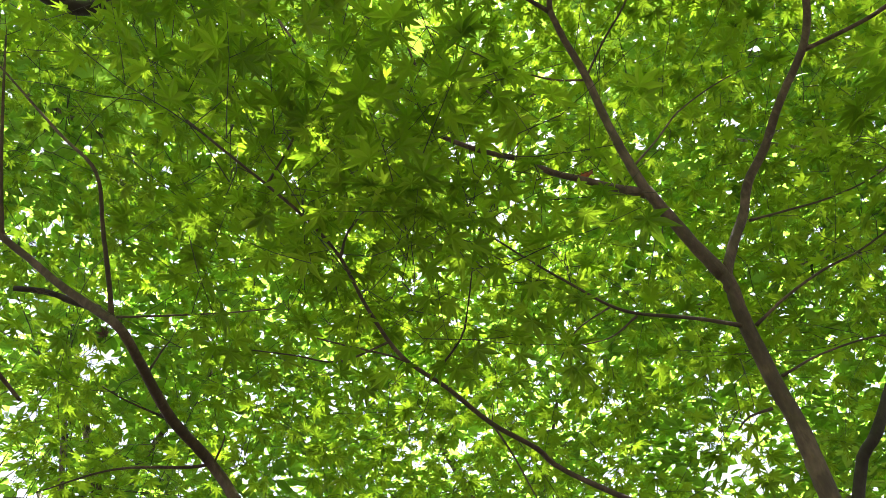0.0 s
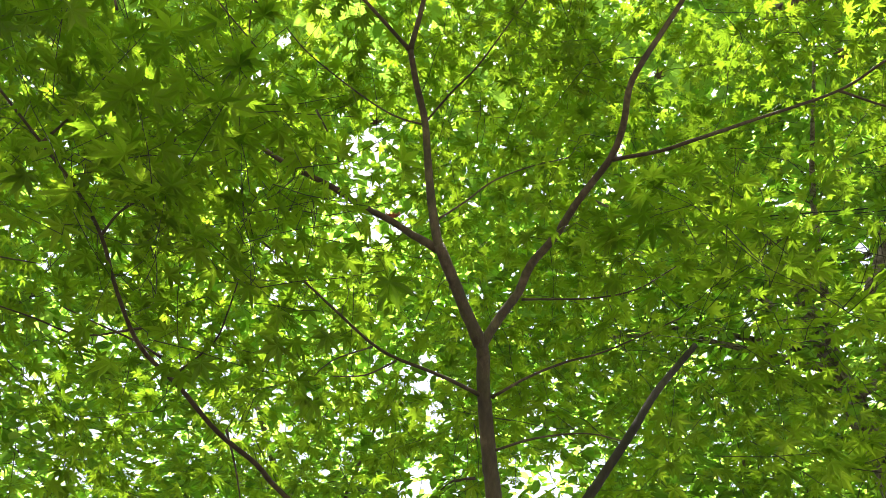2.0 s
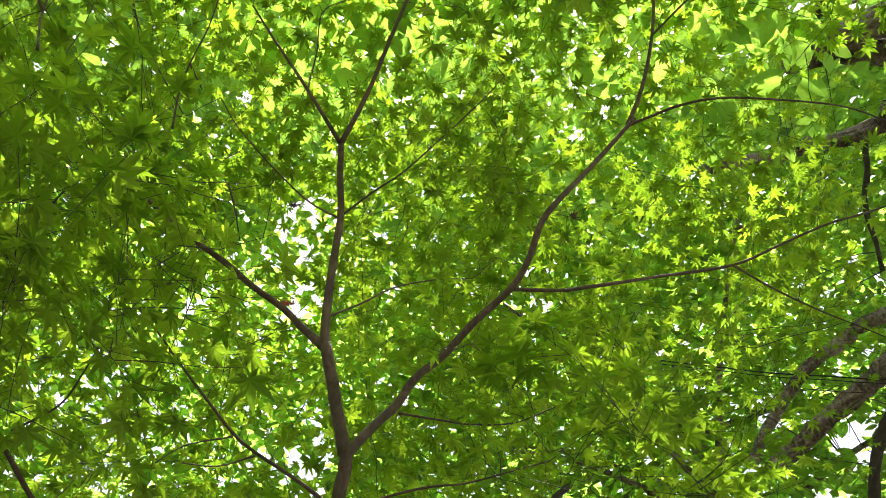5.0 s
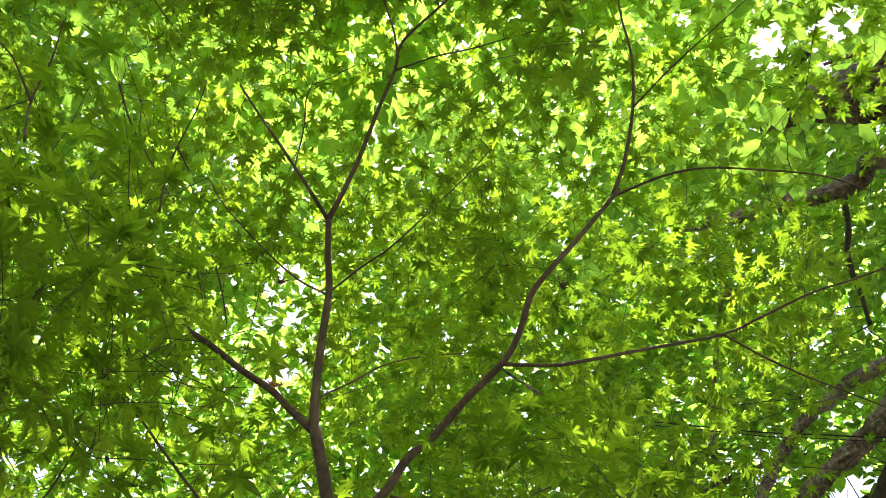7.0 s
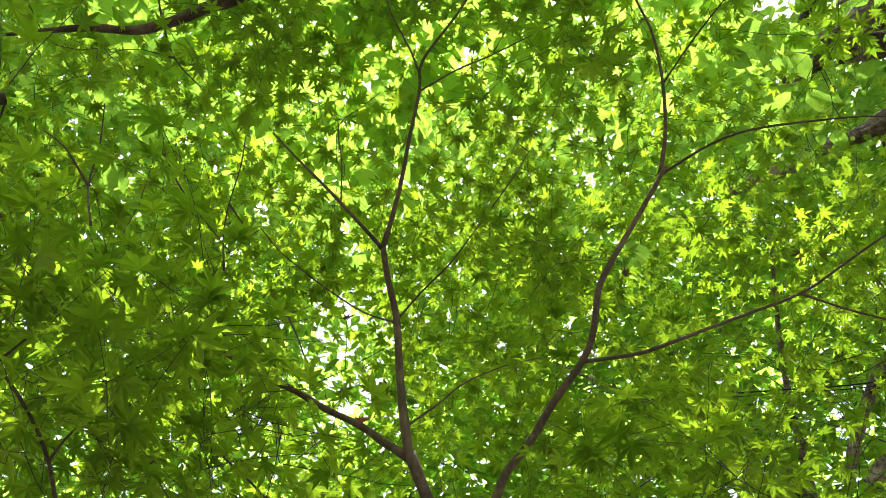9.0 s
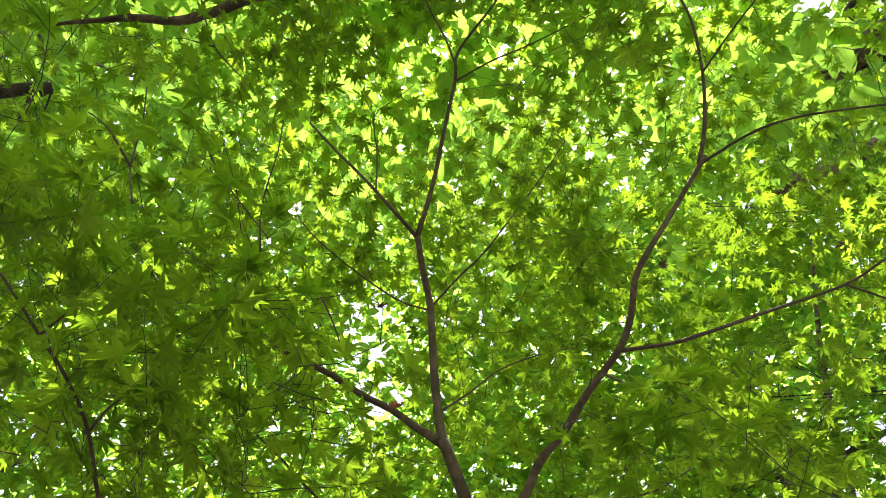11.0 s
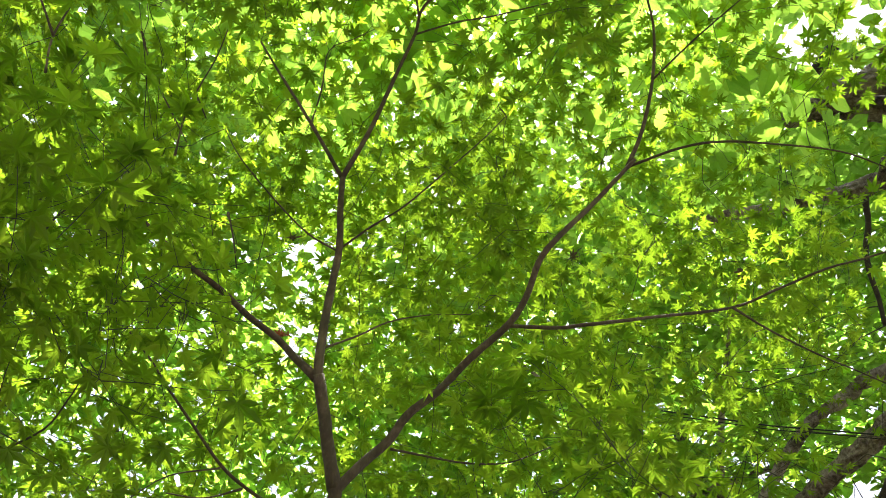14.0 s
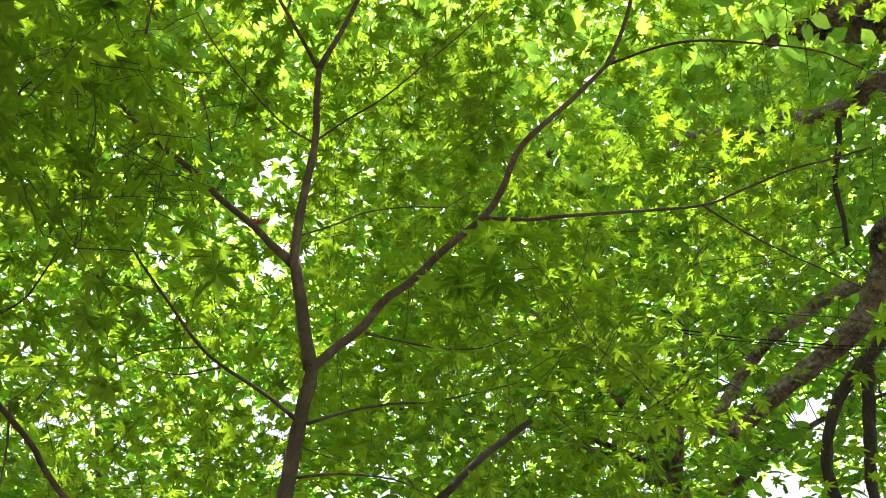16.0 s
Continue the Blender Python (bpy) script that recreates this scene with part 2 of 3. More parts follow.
limb("side_limb", "main", [tuple(0.5 * (np.array([(-0.130, 1.768, 2.379), (-0.137, 1.759, 2.532), (-0.142, 1.730, 2.687), (-0.140, 1.698, 2.789), (-0.135, 1.668, 2.876)][-2]) + np.array([(-0.130, 1.768, 2.379), (-0.137, 1.759, 2.532), (-0.142, 1.730, 2.687), (-0.140, 1.698, 2.789), (-0.135, 1.668, 2.876)][-1])))] + [(-0.135, 1.663, 2.881), (-0.075, 1.669, 2.998), (-0.010, 1.672, 3.096), (0.042, 1.634, 3.176), (0.134, 1.603, 3.261), (0.231, 1.543, 3.361), (0.360, 1.465, 3.464), (0.418, 1.395, 3.539), (0.455, 1.314, 3.630), (0.512, 1.263, 3.698), (0.654, 1.232, 3.908), (0.817, 1.133, 4.090)], 0.0165, 0.008, 12, swell=0.0)
limb("side_branch", "main", [(0.795, 1.161, 4.090), (0.855, 1.071, 4.229), (0.903, 0.935, 4.424), (0.904, 0.770, 4.566), (0.864, 0.633, 4.679), (0.839, 0.478, 4.815)], 0.009, 0.003, 9)
limb("side_branch", "main", [(0.903, 0.935, 4.424), (1.046, 0.768, 4.441), (1.199, 0.592, 4.423), (1.301, 0.494, 4.446)], 0.0045, 0.002, 7)
limb("side_branch", "main", [(0.800, 1.161, 4.088), (0.982, 1.088, 4.111), (1.125, 1.052, 4.103), (1.283, 1.019, 4.027), (1.476, 0.993, 3.925), (1.631, 1.029, 3.880)], 0.006, 0.0025, 7)
limb("side_branch", "main", [(0.366, 1.470, 3.460), (0.514, 1.423, 3.406), (0.598, 1.384, 3.380), (0.840, 1.434, 3.502), (1.148, 1.474, 3.633), (1.284, 1.406, 3.656), (1.446, 1.334, 3.696), (1.564, 1.303, 3.720), (1.700, 1.256, 3.743)], 0.007, 0.0035, 9)
limb("side_branch", "main", [(1.148, 1.474, 3.633), (1.275, 1.522, 3.573), (1.419, 1.560, 3.508), (1.537, 1.581, 3.458), (1.699, 1.632, 3.421)], 0.0045, 0.002, 7)
limb("side_twig", "main", [(-0.003, 1.689, 3.078), (0.115, 1.715, 3.080), (0.239, 1.741, 3.086), (0.379, 1.739, 3.099), (0.510, 1.685, 3.128)], 0.0042, 0.002, 7)
limb("side_branch", "main", [(-0.152, 1.703, 2.731), (-0.249, 1.691, 2.793), (-0.347, 1.688, 2.851), (-0.424, 1.678, 2.890), (-0.486, 1.611, 2.907), (-0.556, 1.500, 2.944), (-0.638, 1.370, 2.990), (-0.670, 1.311, 3.011), (-0.716, 1.203, 3.021)], 0.0065, 0.003, 8)
limb("side_twig", "main", [(-0.424, 1.684, 2.883), (-0.508, 1.639, 2.808), (-0.587, 1.573, 2.769)], 0.0035, 0.002, 6)
limb("side_twig", "main", [(-0.485, 1.614, 2.898), (-0.586, 1.541, 2.803), (-0.646, 1.514, 2.703)], 0.003, 0.0015, 6)
limb("side_twig", "main", [(-0.118, 1.711, 2.722), (-0.004, 1.718, 2.786), (0.117, 1.740, 2.842), (0.230, 1.763, 2.878), (0.375, 1.768, 2.934), (0.490, 1.755, 2.970)], 0.005, 0.002, 7)
limb("side_twig", "main", [(-0.113, 1.723, 2.552), (0.002, 1.765, 2.602), (0.148, 1.826, 2.637), (0.249, 1.845, 2.612)], 0.004, 0.002, 7)
limb("side_twig", "main", [(-0.280, 1.365, 3.730), (-0.167, 1.313, 3.819), (-0.064, 1.266, 3.878), (0.038, 1.204, 3.958), (0.222, 1.085, 4.109), (0.317, 1.016, 4.204)], 0.0045, 0.002, 7)
limb("side_twig", "main", [(-0.252, 1.471, 3.292), (-0.150, 1.482, 3.379), (-0.057, 1.485, 3.464), (0.081, 1.491, 3.521), (0.221, 1.504, 3.552)], 0.004, 0.002, 7)
limb("side_twig", "main", [(-0.288, 1.373, 3.723), (-0.395, 1.319, 3.744), (-0.508, 1.213, 3.778), (-0.639, 1.048, 3.819), (-0.709, 0.967, 3.892)], 0.0042, 0.002, 7)
limb("side_twig", "main", [(-0.170, 1.712, 2.466), (-0.232, 1.700, 2.457), (-0.268, 1.701, 2.433)], 0.004, 0.002, 7)
limb("side_limb", "main", [(-0.155, 1.787, 1.937), (-0.384, 1.826, 2.194)] + [(-0.746, 1.720, 2.467), (-0.795, 1.605, 2.511), (-0.867, 1.471, 2.551), (-0.920, 1.326, 2.606), (-0.984, 1.189, 2.659), (-1.004, 1.054, 2.742), (-1.004, 0.924, 2.826), (-1.039, 0.812, 2.899), (-1.083, 0.698, 2.951), (-1.133, 0.608, 3.008), (-1.193, 0.488, 3.075)], 0.0105, 0.0032, 10)
limb("side_twig", "main", [(-1.004, 0.924, 2.826), (-0.986, 0.927, 2.917), (-0.939, 0.950, 3.030), (-0.865, 0.869, 3.072), (-0.764, 0.801, 3.103)], 0.004, 0.002, 7)
limb("side_twig", "main", [(-1.083, 0.698, 2.951), (-0.981, 0.662, 3.023), (-0.911, 0.624, 3.075)], 0.004, 0.002, 7)
limb("side_twig", "main", [(-1.013, 1.410, 2.732), (-0.876, 1.345, 2.773), (-0.813, 1.278, 2.809), (-0.746, 1.189, 2.850)], 0.004, 0.002, 7)
limb("side_twig", "main", [(-0.921, 1.598, 2.636), (-0.878, 1.631, 2.524), (-0.841, 1.662, 2.400)], 0.004, 0.002, 7)
for pts in ([(-1.023, 1.329, 2.728), (-1.069, 1.265, 2.744), (-1.147, 1.178, 2.755), (-1.211, 1.102, 2.765)], [(-1.060, 1.251, 2.783), (-1.197, 1.193, 2.733), (-1.290, 1.103, 2.739), (-1.371, 1.016, 2.738)], [(-0.906, 0.543, 3.290), (-0.956, 0.494, 3.441), (-0.939, 0.420, 3.570), (-0.928, 0.338, 3.673)], [(-0.955, 0.494, 3.442), (-1.007, 0.385, 3.508), (-1.048, 0.337, 3.521)], [(-0.726, 0.894, 3.521), (-0.733, 0.828, 3.638), (-0.711, 0.764, 3.722), (-0.664, 0.681, 3.825), (-0.635, 0.605, 3.899)], [(-0.711, 0.764, 3.722), (-0.679, 0.841, 3.694)], [(-0.920, 0.179, 4.339), (-0.927, 0.250, 4.303), (-0.912, 0.384, 4.237), (-0.843, 0.490, 4.188), (-0.806, 0.531, 4.169)], [(-0.912, 0.384, 4.237), (-1.016, 0.332, 4.246)], [(-0.887, 0.575, 3.797), (-0.848, 0.693, 3.731), (-0.777, 0.810, 3.661), (-0.721, 0.888, 3.606)], [(-0.565, 1.067, 3.469), (-0.528, 1.109, 3.392), (-0.499, 1.173, 3.308)]):
    limb("side_twig", "main", pts, 0.0037, 0.002, 6)

# ---- the leaning maple beside it ----
tree("left", "maple_tree", (-1.35, 2.1, 0), "leaning young maple with a crooked brown trunk")
limb("trunk", "left", [(-1.329, 2.093, -0.105), (-1.376, 1.980, 0.988), (-1.520, 1.757, 1.978)] + [(-1.754, 1.465, 2.531), (-1.846, 1.369, 2.704), (-1.832, 1.162, 2.762), (-1.773, 0.957, 2.829), (-1.733, 0.834, 2.859), (-1.807, 0.779, 2.931), (-1.919, 0.708, 3.033), (-2.019, 0.623, 3.140), (-2.087, 0.552, 3.213), (-2.084, 0.421, 3.256), (-2.033, 0.272, 3.337)], 0.036, 0.009, 12)
limb("side_branch", "left", [(-1.787, 0.827, 2.922), (-1.765, 0.778, 2.989), (-1.715, 0.658, 3.128), (-1.664, 0.545, 3.244), (-1.762, 0.434, 3.390), (-1.889, 0.228, 3.608)], 0.008, 0.003, 8)
limb("side_branch", "left", [(-2.087, 0.552, 3.213), (-2.025, 0.432, 3.378), (-1.929, 0.285, 3.570), (-1.887, 0.186, 3.748)], 0.008, 0.003, 8)
limb("side_twig", "left", [(-1.847, 1.371, 2.701), (-1.888, 1.317, 2.678), (-1.996, 1.133, 2.625), (-2.093, 0.973, 2.514)], 0.006, 0.002, 7)
limb("broken_stub", "left", [(-1.956, 0.875, 3.067), (-2.027, 0.795, 3.095), (-2.073, 0.741, 3.109), (-2.136, 0.679, 3.108)], 0.0125, 0.008, 10, mat=DARK_BARK, lumps=0.1, label="short dark broken branch")
limb("side_branch", "left", [(-2.376, 0.523, 3.202)] + [(-2.341, 0.721, 3.010), (-2.335, 0.858, 2.941), (-2.328, 0.940, 2.896)], 0.013, 0.006, 9)
for pts in ([(-1.908, 1.090, 2.935), (-1.835, 1.065, 2.971), (-1.798, 1.057, 2.986)], [(-1.923, 1.206, 2.821), (-1.941, 1.062, 2.815), (-1.943, 0.969, 2.816)], [(-1.842, 1.377, 2.698), (-1.771, 1.336, 2.724), (-1.735, 1.308, 2.739)], [(-1.914, 0.919, 3.049), (-1.770, 0.993, 3.038), (-1.576, 1.076, 3.017), (-1.424, 1.127, 2.997)]):
    limb("side_twig", "left", pts, 0.0042, 0.002, 6)

# ---- the maple behind the path, whose limbs reach over it ----
tree("back", "maple_tree", (-1.3, -1.9, 0), "two-stemmed maple reaching over with dark reddish limbs")
limb("trunk", "back", [(-1.277, -1.898, -0.097), (-1.225, -1.851, 1.202), (-0.923, -1.501, 2.604), (-0.726, -1.095, 3.715), (-0.542, -0.436, 4.430), (-0.557, 0.166, 4.718)] + [(-0.703, 0.288, 4.698), (-0.886, 0.306, 4.602), (-0.974, 0.313, 4.553), (-1.036, 0.310, 4.514), (-1.114, 0.302, 4.464), (-1.247, 0.237, 4.377), (-1.367, 0.204, 4.304), (-1.468, 0.176, 4.228)][:1], 0.07, 0.03, 14)
limb("limb", "back", [(-0.703, 0.288, 4.698), (-0.886, 0.306, 4.602), (-0.974, 0.313, 4.553), (-1.036, 0.310, 4.514), (-1.114, 0.302, 4.464), (-1.247, 0.237, 4.377), (-1.367, 0.204, 4.304), (-1.468, 0.176, 4.228)][:6], 0.03, 0.014, 12, lumps=0.08)
limb("limb_end", "back", [(-0.703, 0.288, 4.698), (-0.886, 0.306, 4.602), (-0.974, 0.313, 4.553), (-1.036, 0.310, 4.514), (-1.114, 0.302, 4.464), (-1.247, 0.237, 4.377), (-1.367, 0.204, 4.304), (-1.468, 0.176, 4.228)][5:], 0.0145, 0.006, 9, lumps=0.06)
limb("stem", "back", [(-1.256, -1.879, 0.602), (-1.873, -1.508, 2.200), (-2.077, -0.910, 3.609), (-2.008, -0.212, 4.175), (-1.934, 0.164, 4.137)] + [(-1.865, 0.304, 4.137), (-1.803, 0.363, 4.206), (-1.765, 0.388, 4.276), (-1.682, 0.421, 4.346)], 0.06, 0.026, 12, mat=DARK_BARK, lumps=0.07)
limb("side_branch", "back", [(-1.712, 0.417, 4.325), (-1.725, 0.425, 4.261), (-1.729, 0.438, 4.221), (-1.741, 0.470, 4.139)], 0.02, 0.004, 8, mat=DARK_BARK, lumps=0.08)
limb("side_twig", "back", [(-1.683, 0.427, 4.345), (-1.703, 0.462, 4.317), (-1.724, 0.495, 4.286)], 0.005, 0.003, 7, mat=DARK_BARK)

# ---- the stem behind, its shade put into a dark bark colour ----
tree("dark", "maple_tree", (-0.45, 2.5, 0), "thin dark maple stem leaning among the leaves")
limb("trunk", "dark", [(-0.433, 2.501, -0.101), (-0.403, 2.445, 0.995), (-0.239, 2.311, 1.992)] + [(-0.028, 2.227, 2.446), (0.070, 2.176, 2.540), (0.187, 2.195, 2.695), (0.302, 2.199, 2.843), (0.411, 2.236, 3.010), (0.607, 2.311, 3.256)], 0.03, 0.012, 12, mat=DARK_BARK)

# ---- the old tree with scaly bark ----
tree("big", "old_tree", (6.6, 4.2, 0), "big old tree with thick scaly grey-brown bark")
limb("trunk", "big", [(6.6, 4.2, -0.1), (6.5, 4.2, 2.5), (6.2, 4.0, 5.0), (6.0, 3.6, 7.2), (6.1, 3.3, 9.5), (6.2, 3.2, 12.0)], 0.38, 0.2, 26, mat=OLD_BARK, lumps=0.04)
limb("limb", "big", [(6.2, 4.0, 5.6)] + [(3.745, 3.171, 6.017), (3.520, 3.564, 5.886), (3.436, 3.853, 5.699), (3.270, 4.093, 5.590), (3.092, 4.295, 5.506), (2.943, 4.455, 5.430), (2.769, 4.636, 5.331), (2.546, 4.843, 5.208)], 0.14, 0.065, 56, 0.03, OLD_BARK, rough=0.3)
limb("limb", "big", [(5.6, 3.6, 7.0)] + [(3.662, 4.208, 6.408), (3.428, 4.440, 6.350), (3.179, 4.669, 6.279), (3.000, 4.901, 6.138), (2.858, 5.112, 5.978), (2.735, 5.292, 5.825), (2.654, 5.451, 5.660)], 0.075, 0.05, 40, 0.03, OLD_BARK, rough=0.3)
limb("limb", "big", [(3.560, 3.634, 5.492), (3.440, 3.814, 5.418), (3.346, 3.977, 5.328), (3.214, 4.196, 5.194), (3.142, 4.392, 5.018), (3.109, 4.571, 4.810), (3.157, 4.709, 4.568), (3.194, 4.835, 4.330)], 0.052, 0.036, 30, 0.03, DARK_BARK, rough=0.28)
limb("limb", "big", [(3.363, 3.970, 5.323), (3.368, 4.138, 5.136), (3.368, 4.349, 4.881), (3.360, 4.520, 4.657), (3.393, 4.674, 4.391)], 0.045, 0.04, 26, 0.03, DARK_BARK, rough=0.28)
limb("limb", "big", [(6.0, 3.5, 7.4)] + [(4.043, 1.518, 7.288), (3.834, 1.667, 7.375), (3.634, 1.822, 7.443), (3.468, 1.936, 7.495), (3.285, 2.053, 7.548), (3.091, 2.195, 7.587), (2.948, 2.314, 7.604), (2.714, 2.415, 7.660)], 0.3, 0.1, 64, 0.04, OLD_BARK, rough=0.28)
limb("limb", "big", [(6.0, 3.5, 7.2)] + [(4.174, 2.055, 7.260), (3.951, 2.140, 7.375), (3.738, 2.224, 7.472), (3.563, 2.274, 7.552), (3.411, 2.303, 7.621), (3.212, 2.343, 7.705)], 0.2, 0.1, 48, 0.04, OLD_BARK, rough=0.3)
limb("limb", "big", [(6.05, 3.6, 7.0)] + [(3.914, 2.697, 7.405), (3.638, 2.904, 7.465), (3.414, 3.058, 7.505), (3.128, 3.180, 7.580), (2.958, 3.270, 7.607), (2.735, 3.378, 7.638), (2.548, 3.431, 7.679), (2.208, 3.566, 7.713)], 0.13, 0.06, 40, 0.04, OLD_BARK, rough=0.3)
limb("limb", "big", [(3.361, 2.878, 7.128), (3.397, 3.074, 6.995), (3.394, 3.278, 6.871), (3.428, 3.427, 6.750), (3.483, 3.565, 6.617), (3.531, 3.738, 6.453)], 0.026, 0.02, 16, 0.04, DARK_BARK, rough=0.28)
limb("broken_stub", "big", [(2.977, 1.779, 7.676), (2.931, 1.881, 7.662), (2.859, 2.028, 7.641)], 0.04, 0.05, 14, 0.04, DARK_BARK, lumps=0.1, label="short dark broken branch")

# ---- leaves ----
LOBES = ((-130, 0.45, 0.075), (-85, 0.77, 0.11), (-41, 0.96, 0.132), (0, 1.0, 0.136), (41, 0.96, 0.132), (85, 0.77, 0.11), (130, 0.45, 0.075))


def leaf_shape(level, droop, rng):
    """A palmate leaf of unit length with its stalk, pointing along +x: deep pointed lobes that hang at the tips."""
    verts, tris = [(0, 0, 0)], []
    lobes = LOBES if level < 3 else LOBES[1:-1]
    sinus = []
    for k in range(len(lobes) + 1 if level < 2 else 0):
        if k == 0:
            ang, rad = lobes[0][0] - 30, 0.16
        elif k == len(lobes):
            ang, rad = lobes[-1][0] + 30, 0.16
        else:
            ang, rad = (lobes[k - 1][0] + lobes[k][0]) / 2, 0.38 * min(1, 0.25 + 0.8 * min(lobes[k - 1][1], lobes[k][1]))
        a = radians(ang)
        sinus.append(len(verts))
        verts.append((rad * math.cos(a), rad * math.sin(a), 0.02))
    for k, (ang, length, width) in enumerate(lobes):
        a = radians(ang + rng.normal() * 4)
        length *= 1 + 0.08 * rng.normal()
        dx, dy = math.cos(a), math.sin(a)
        tip = len(verts)
        verts.append((length * dx, length * dy, -droop * length**2 + 0.03 * rng.normal()))
        m = (0.5 if level < 2 else 0.45) * length
        verts.append((m * dx + width * dy, m * dy - width * dx, 0.03 - droop * m * m))
        verts.append((m * dx - width * dy, m * dy + width * dx, 0.03 - droop * m * m))
        l, r = tip + 1, tip + 2
        if level == 0:
            s0, s1 = sinus[k], sinus[k + 1]
            verts.append((m * dx, m * dy, -0.015 - droop * m * m))
            g, w = 0.74 * length, 0.55 * width
            verts.append((g * dx + w * dy, g * dy - w * dx, 0.015 - droop * g * g))
            verts.append((g * dx - w * dy, g * dy + w * dx, 0.015 - droop * g * g))
            c, l2, r2 = tip + 3, tip + 4, tip + 5
            tris += [(0, s0, l), (0, l, c), (l, l2, c), (l2, tip, c), (0, c, r), (c, r2, r), (c, tip, r2), (0, r, s1)]
        elif level == 1:
            tris += [(0, sinus[k], l), (0, l, r), (l, tip, r), (0, r, sinus[k + 1])]
        else:
            tris += [(0, l, tip), (0, tip, r)]
    if level < 2:
        n = len(verts)
        for x, z in ((-0.62, 0.06), (0.02, 0.0)):
            verts += [(x, -0.011, z), (x, 0.011, z), (x, 0, z + 0.02)]
        tris += [(n + i, n + (i + 1) % 3, n + 3 + (i + 1) % 3) for i in range(3)] + [(n + i, n + 3 + (i + 1) % 3, n + 3 + i) for i in range(3)]
    return np.array(verts, float), np.array(tris)


def broad_shape(droop, rng):
    """A plain pointed oval leaf of unit length, folded along its midrib."""
    xs, ws = (0.0, 0.3, 0.68, 1.0), (0.0, 0.26, 0.22, 0.0)
    verts, tris = [], []
    for x, w in zip(xs, ws):
        w *= 1 + 0.12 * rng.normal()
        verts += [(x, -w, 0.06 - droop * x * x), (x, 0, -droop * x * x), (x, w, 0.06 - droop * x * x)]
    for k in range(3):
        for j in range(2):
            p = 3 * k + j
            tris += [(p, p + 3, p + 4), (p, p + 4, p + 1)]
    return np.array(verts, float), np.array(tris)


SHAPES = {lv: [leaf_shape(lv, 0.04 + 0.05 * k, np.random.default_rng(40 * lv + k)) for k in range(8)] for lv in (0, 1, 2, 3)}
SHAPES[5], SHAPES[6] = SHAPES[3], SHAPES[0]
SHAPES[4] = [broad_shape(0.05 + 0.06 * k, np.random.default_rng(200 + k)) for k in range(6)]


def turn(z, y, x):
    return np.array(Euler((x, y, z)).to_matrix())


def spray(level, rng, length, size, hang=0.1, loose=0.2):
    """A flat spray: a fine twig along +x with leaves in pairs. Gives the leaves' places and the twig's mesh."""
    leaves, wood = [], Pile()
    bend = rng.normal(scale=0.25)
    stalk = 0.62 if level < 2 else 0.3

    def place(base, ahead, scale):
        m = np.eye(4)
        m[:3, :3] = turn(ahead + rng.normal() * 0.2, rng.normal(hang, 0.18), rng.normal() * loose) * scale
        m[:3, 3] = base + m[:3, 0] * stalk * rng.uniform(0.6, 1.05)
        leaves.append(m)

    def axis(start, ahead, long, depth):
        pts, p, h = [start], np.array(start, float), ahead
        steps = max(2, int(long / (1.45 * size)))
        for k in range(steps):
            h += bend * 0.15 + rng.normal() * 0.09
            p = p + np.array([math.cos(h), math.sin(h), -0.06 + rng.normal() * 0.07]) * long / steps
            pts.append(p.copy())
            s = size * rng.uniform(0.7, 1.2) * (1 - 0.15 * k / steps)
            for side in (-1, 1):
                if rng.random() < 0.88:
                    place(p, h + side * rng.uniform(0.7, 1.3), s)
            if depth and k in (1, 3, 5) and rng.random() < 0.8:
                axis(p, h + rng.choice((-1, 1)) * rng.uniform(0.75, 1.05), long * rng.uniform(0.4, 0.6), depth - 1)
        place(p, h, size * rng.uniform(0.9, 1.2))
        rr = np.linspace(0.0015, 0.0007, len(pts)) * (1 if depth else 0.7) * (0.65 if hang > 0.3 else 1)
        wood.add(*tube(np.array(pts), rr, 3))

    axis(np.zeros(3), 0.0, length, 1)
    return np.array(leaves), *wood.done()


TEMPLATES = [spray(0, np.random.default_rng(100 + k), 0.32 + 0.03 * k, 0.049 + 0.002 * (k % 4)) for k in range(8)]
LOW_TEMPLATES = [spray(0, np.random.default_rng(300 + k), 0.24 + 0.02 * k, 0.056 + 0.002 * (k % 4), 0.2, 0.26) for k in range(8)]
BROAD_TEMPLATES = [spray(3, np.random.default_rng(500 + k), 0.45 + 0.05 * k, 0.085 + 0.01 * (k % 3)) for k in range(6)]


def heading(az, el):
    """A direction by its azimuth to the right of +y and its elevation, in degrees."""
    az, el = radians(az), radians(el)
    return np.array([math.sin(az) * math.cos(el), math.cos(az) * math.cos(el), math.sin(el)])


# directions from the camera's mean spot where sky must show: azimuth, elevation, half width, share of leaves that stay
CENTRE = np.array([0.2, -0.14, 1.58])
GAPS = (
    (-24.0, 51.3, 2.8, 0.42), (-17.4, 37.8, 1.3, 0.3), (-16.1, 33.9, 1.6, 0.25), (-32.2, 42.1, 1, 0.15), (-25.2, 51.2, 1.8, 0.38), (-15.5, 34.8, 1.5, 0.3),
    (-24.6, 50.4, 2.2, 0.38), (-25.3, 58.3, 1.3, 0.4), (-21.5, 45.7, 1.6, 0.35), (59.5, 60.8, 1.5, 0.1), (51.4, 62.7, 1.6, 0.25), (52.9, 63.4, 1.5, 0.08),
    (-60.7, 32.7, 1.5, 0.1), (-6.4, 24.6, 2.6, 0.25), (-16.4, 25.7, 1.6, 0.3), (-26.8, 48.1, 1.4, 0.45), (-62.6, 45.0, 1.1, 0.4), (-48.2, 28.2, 1, 0.3),
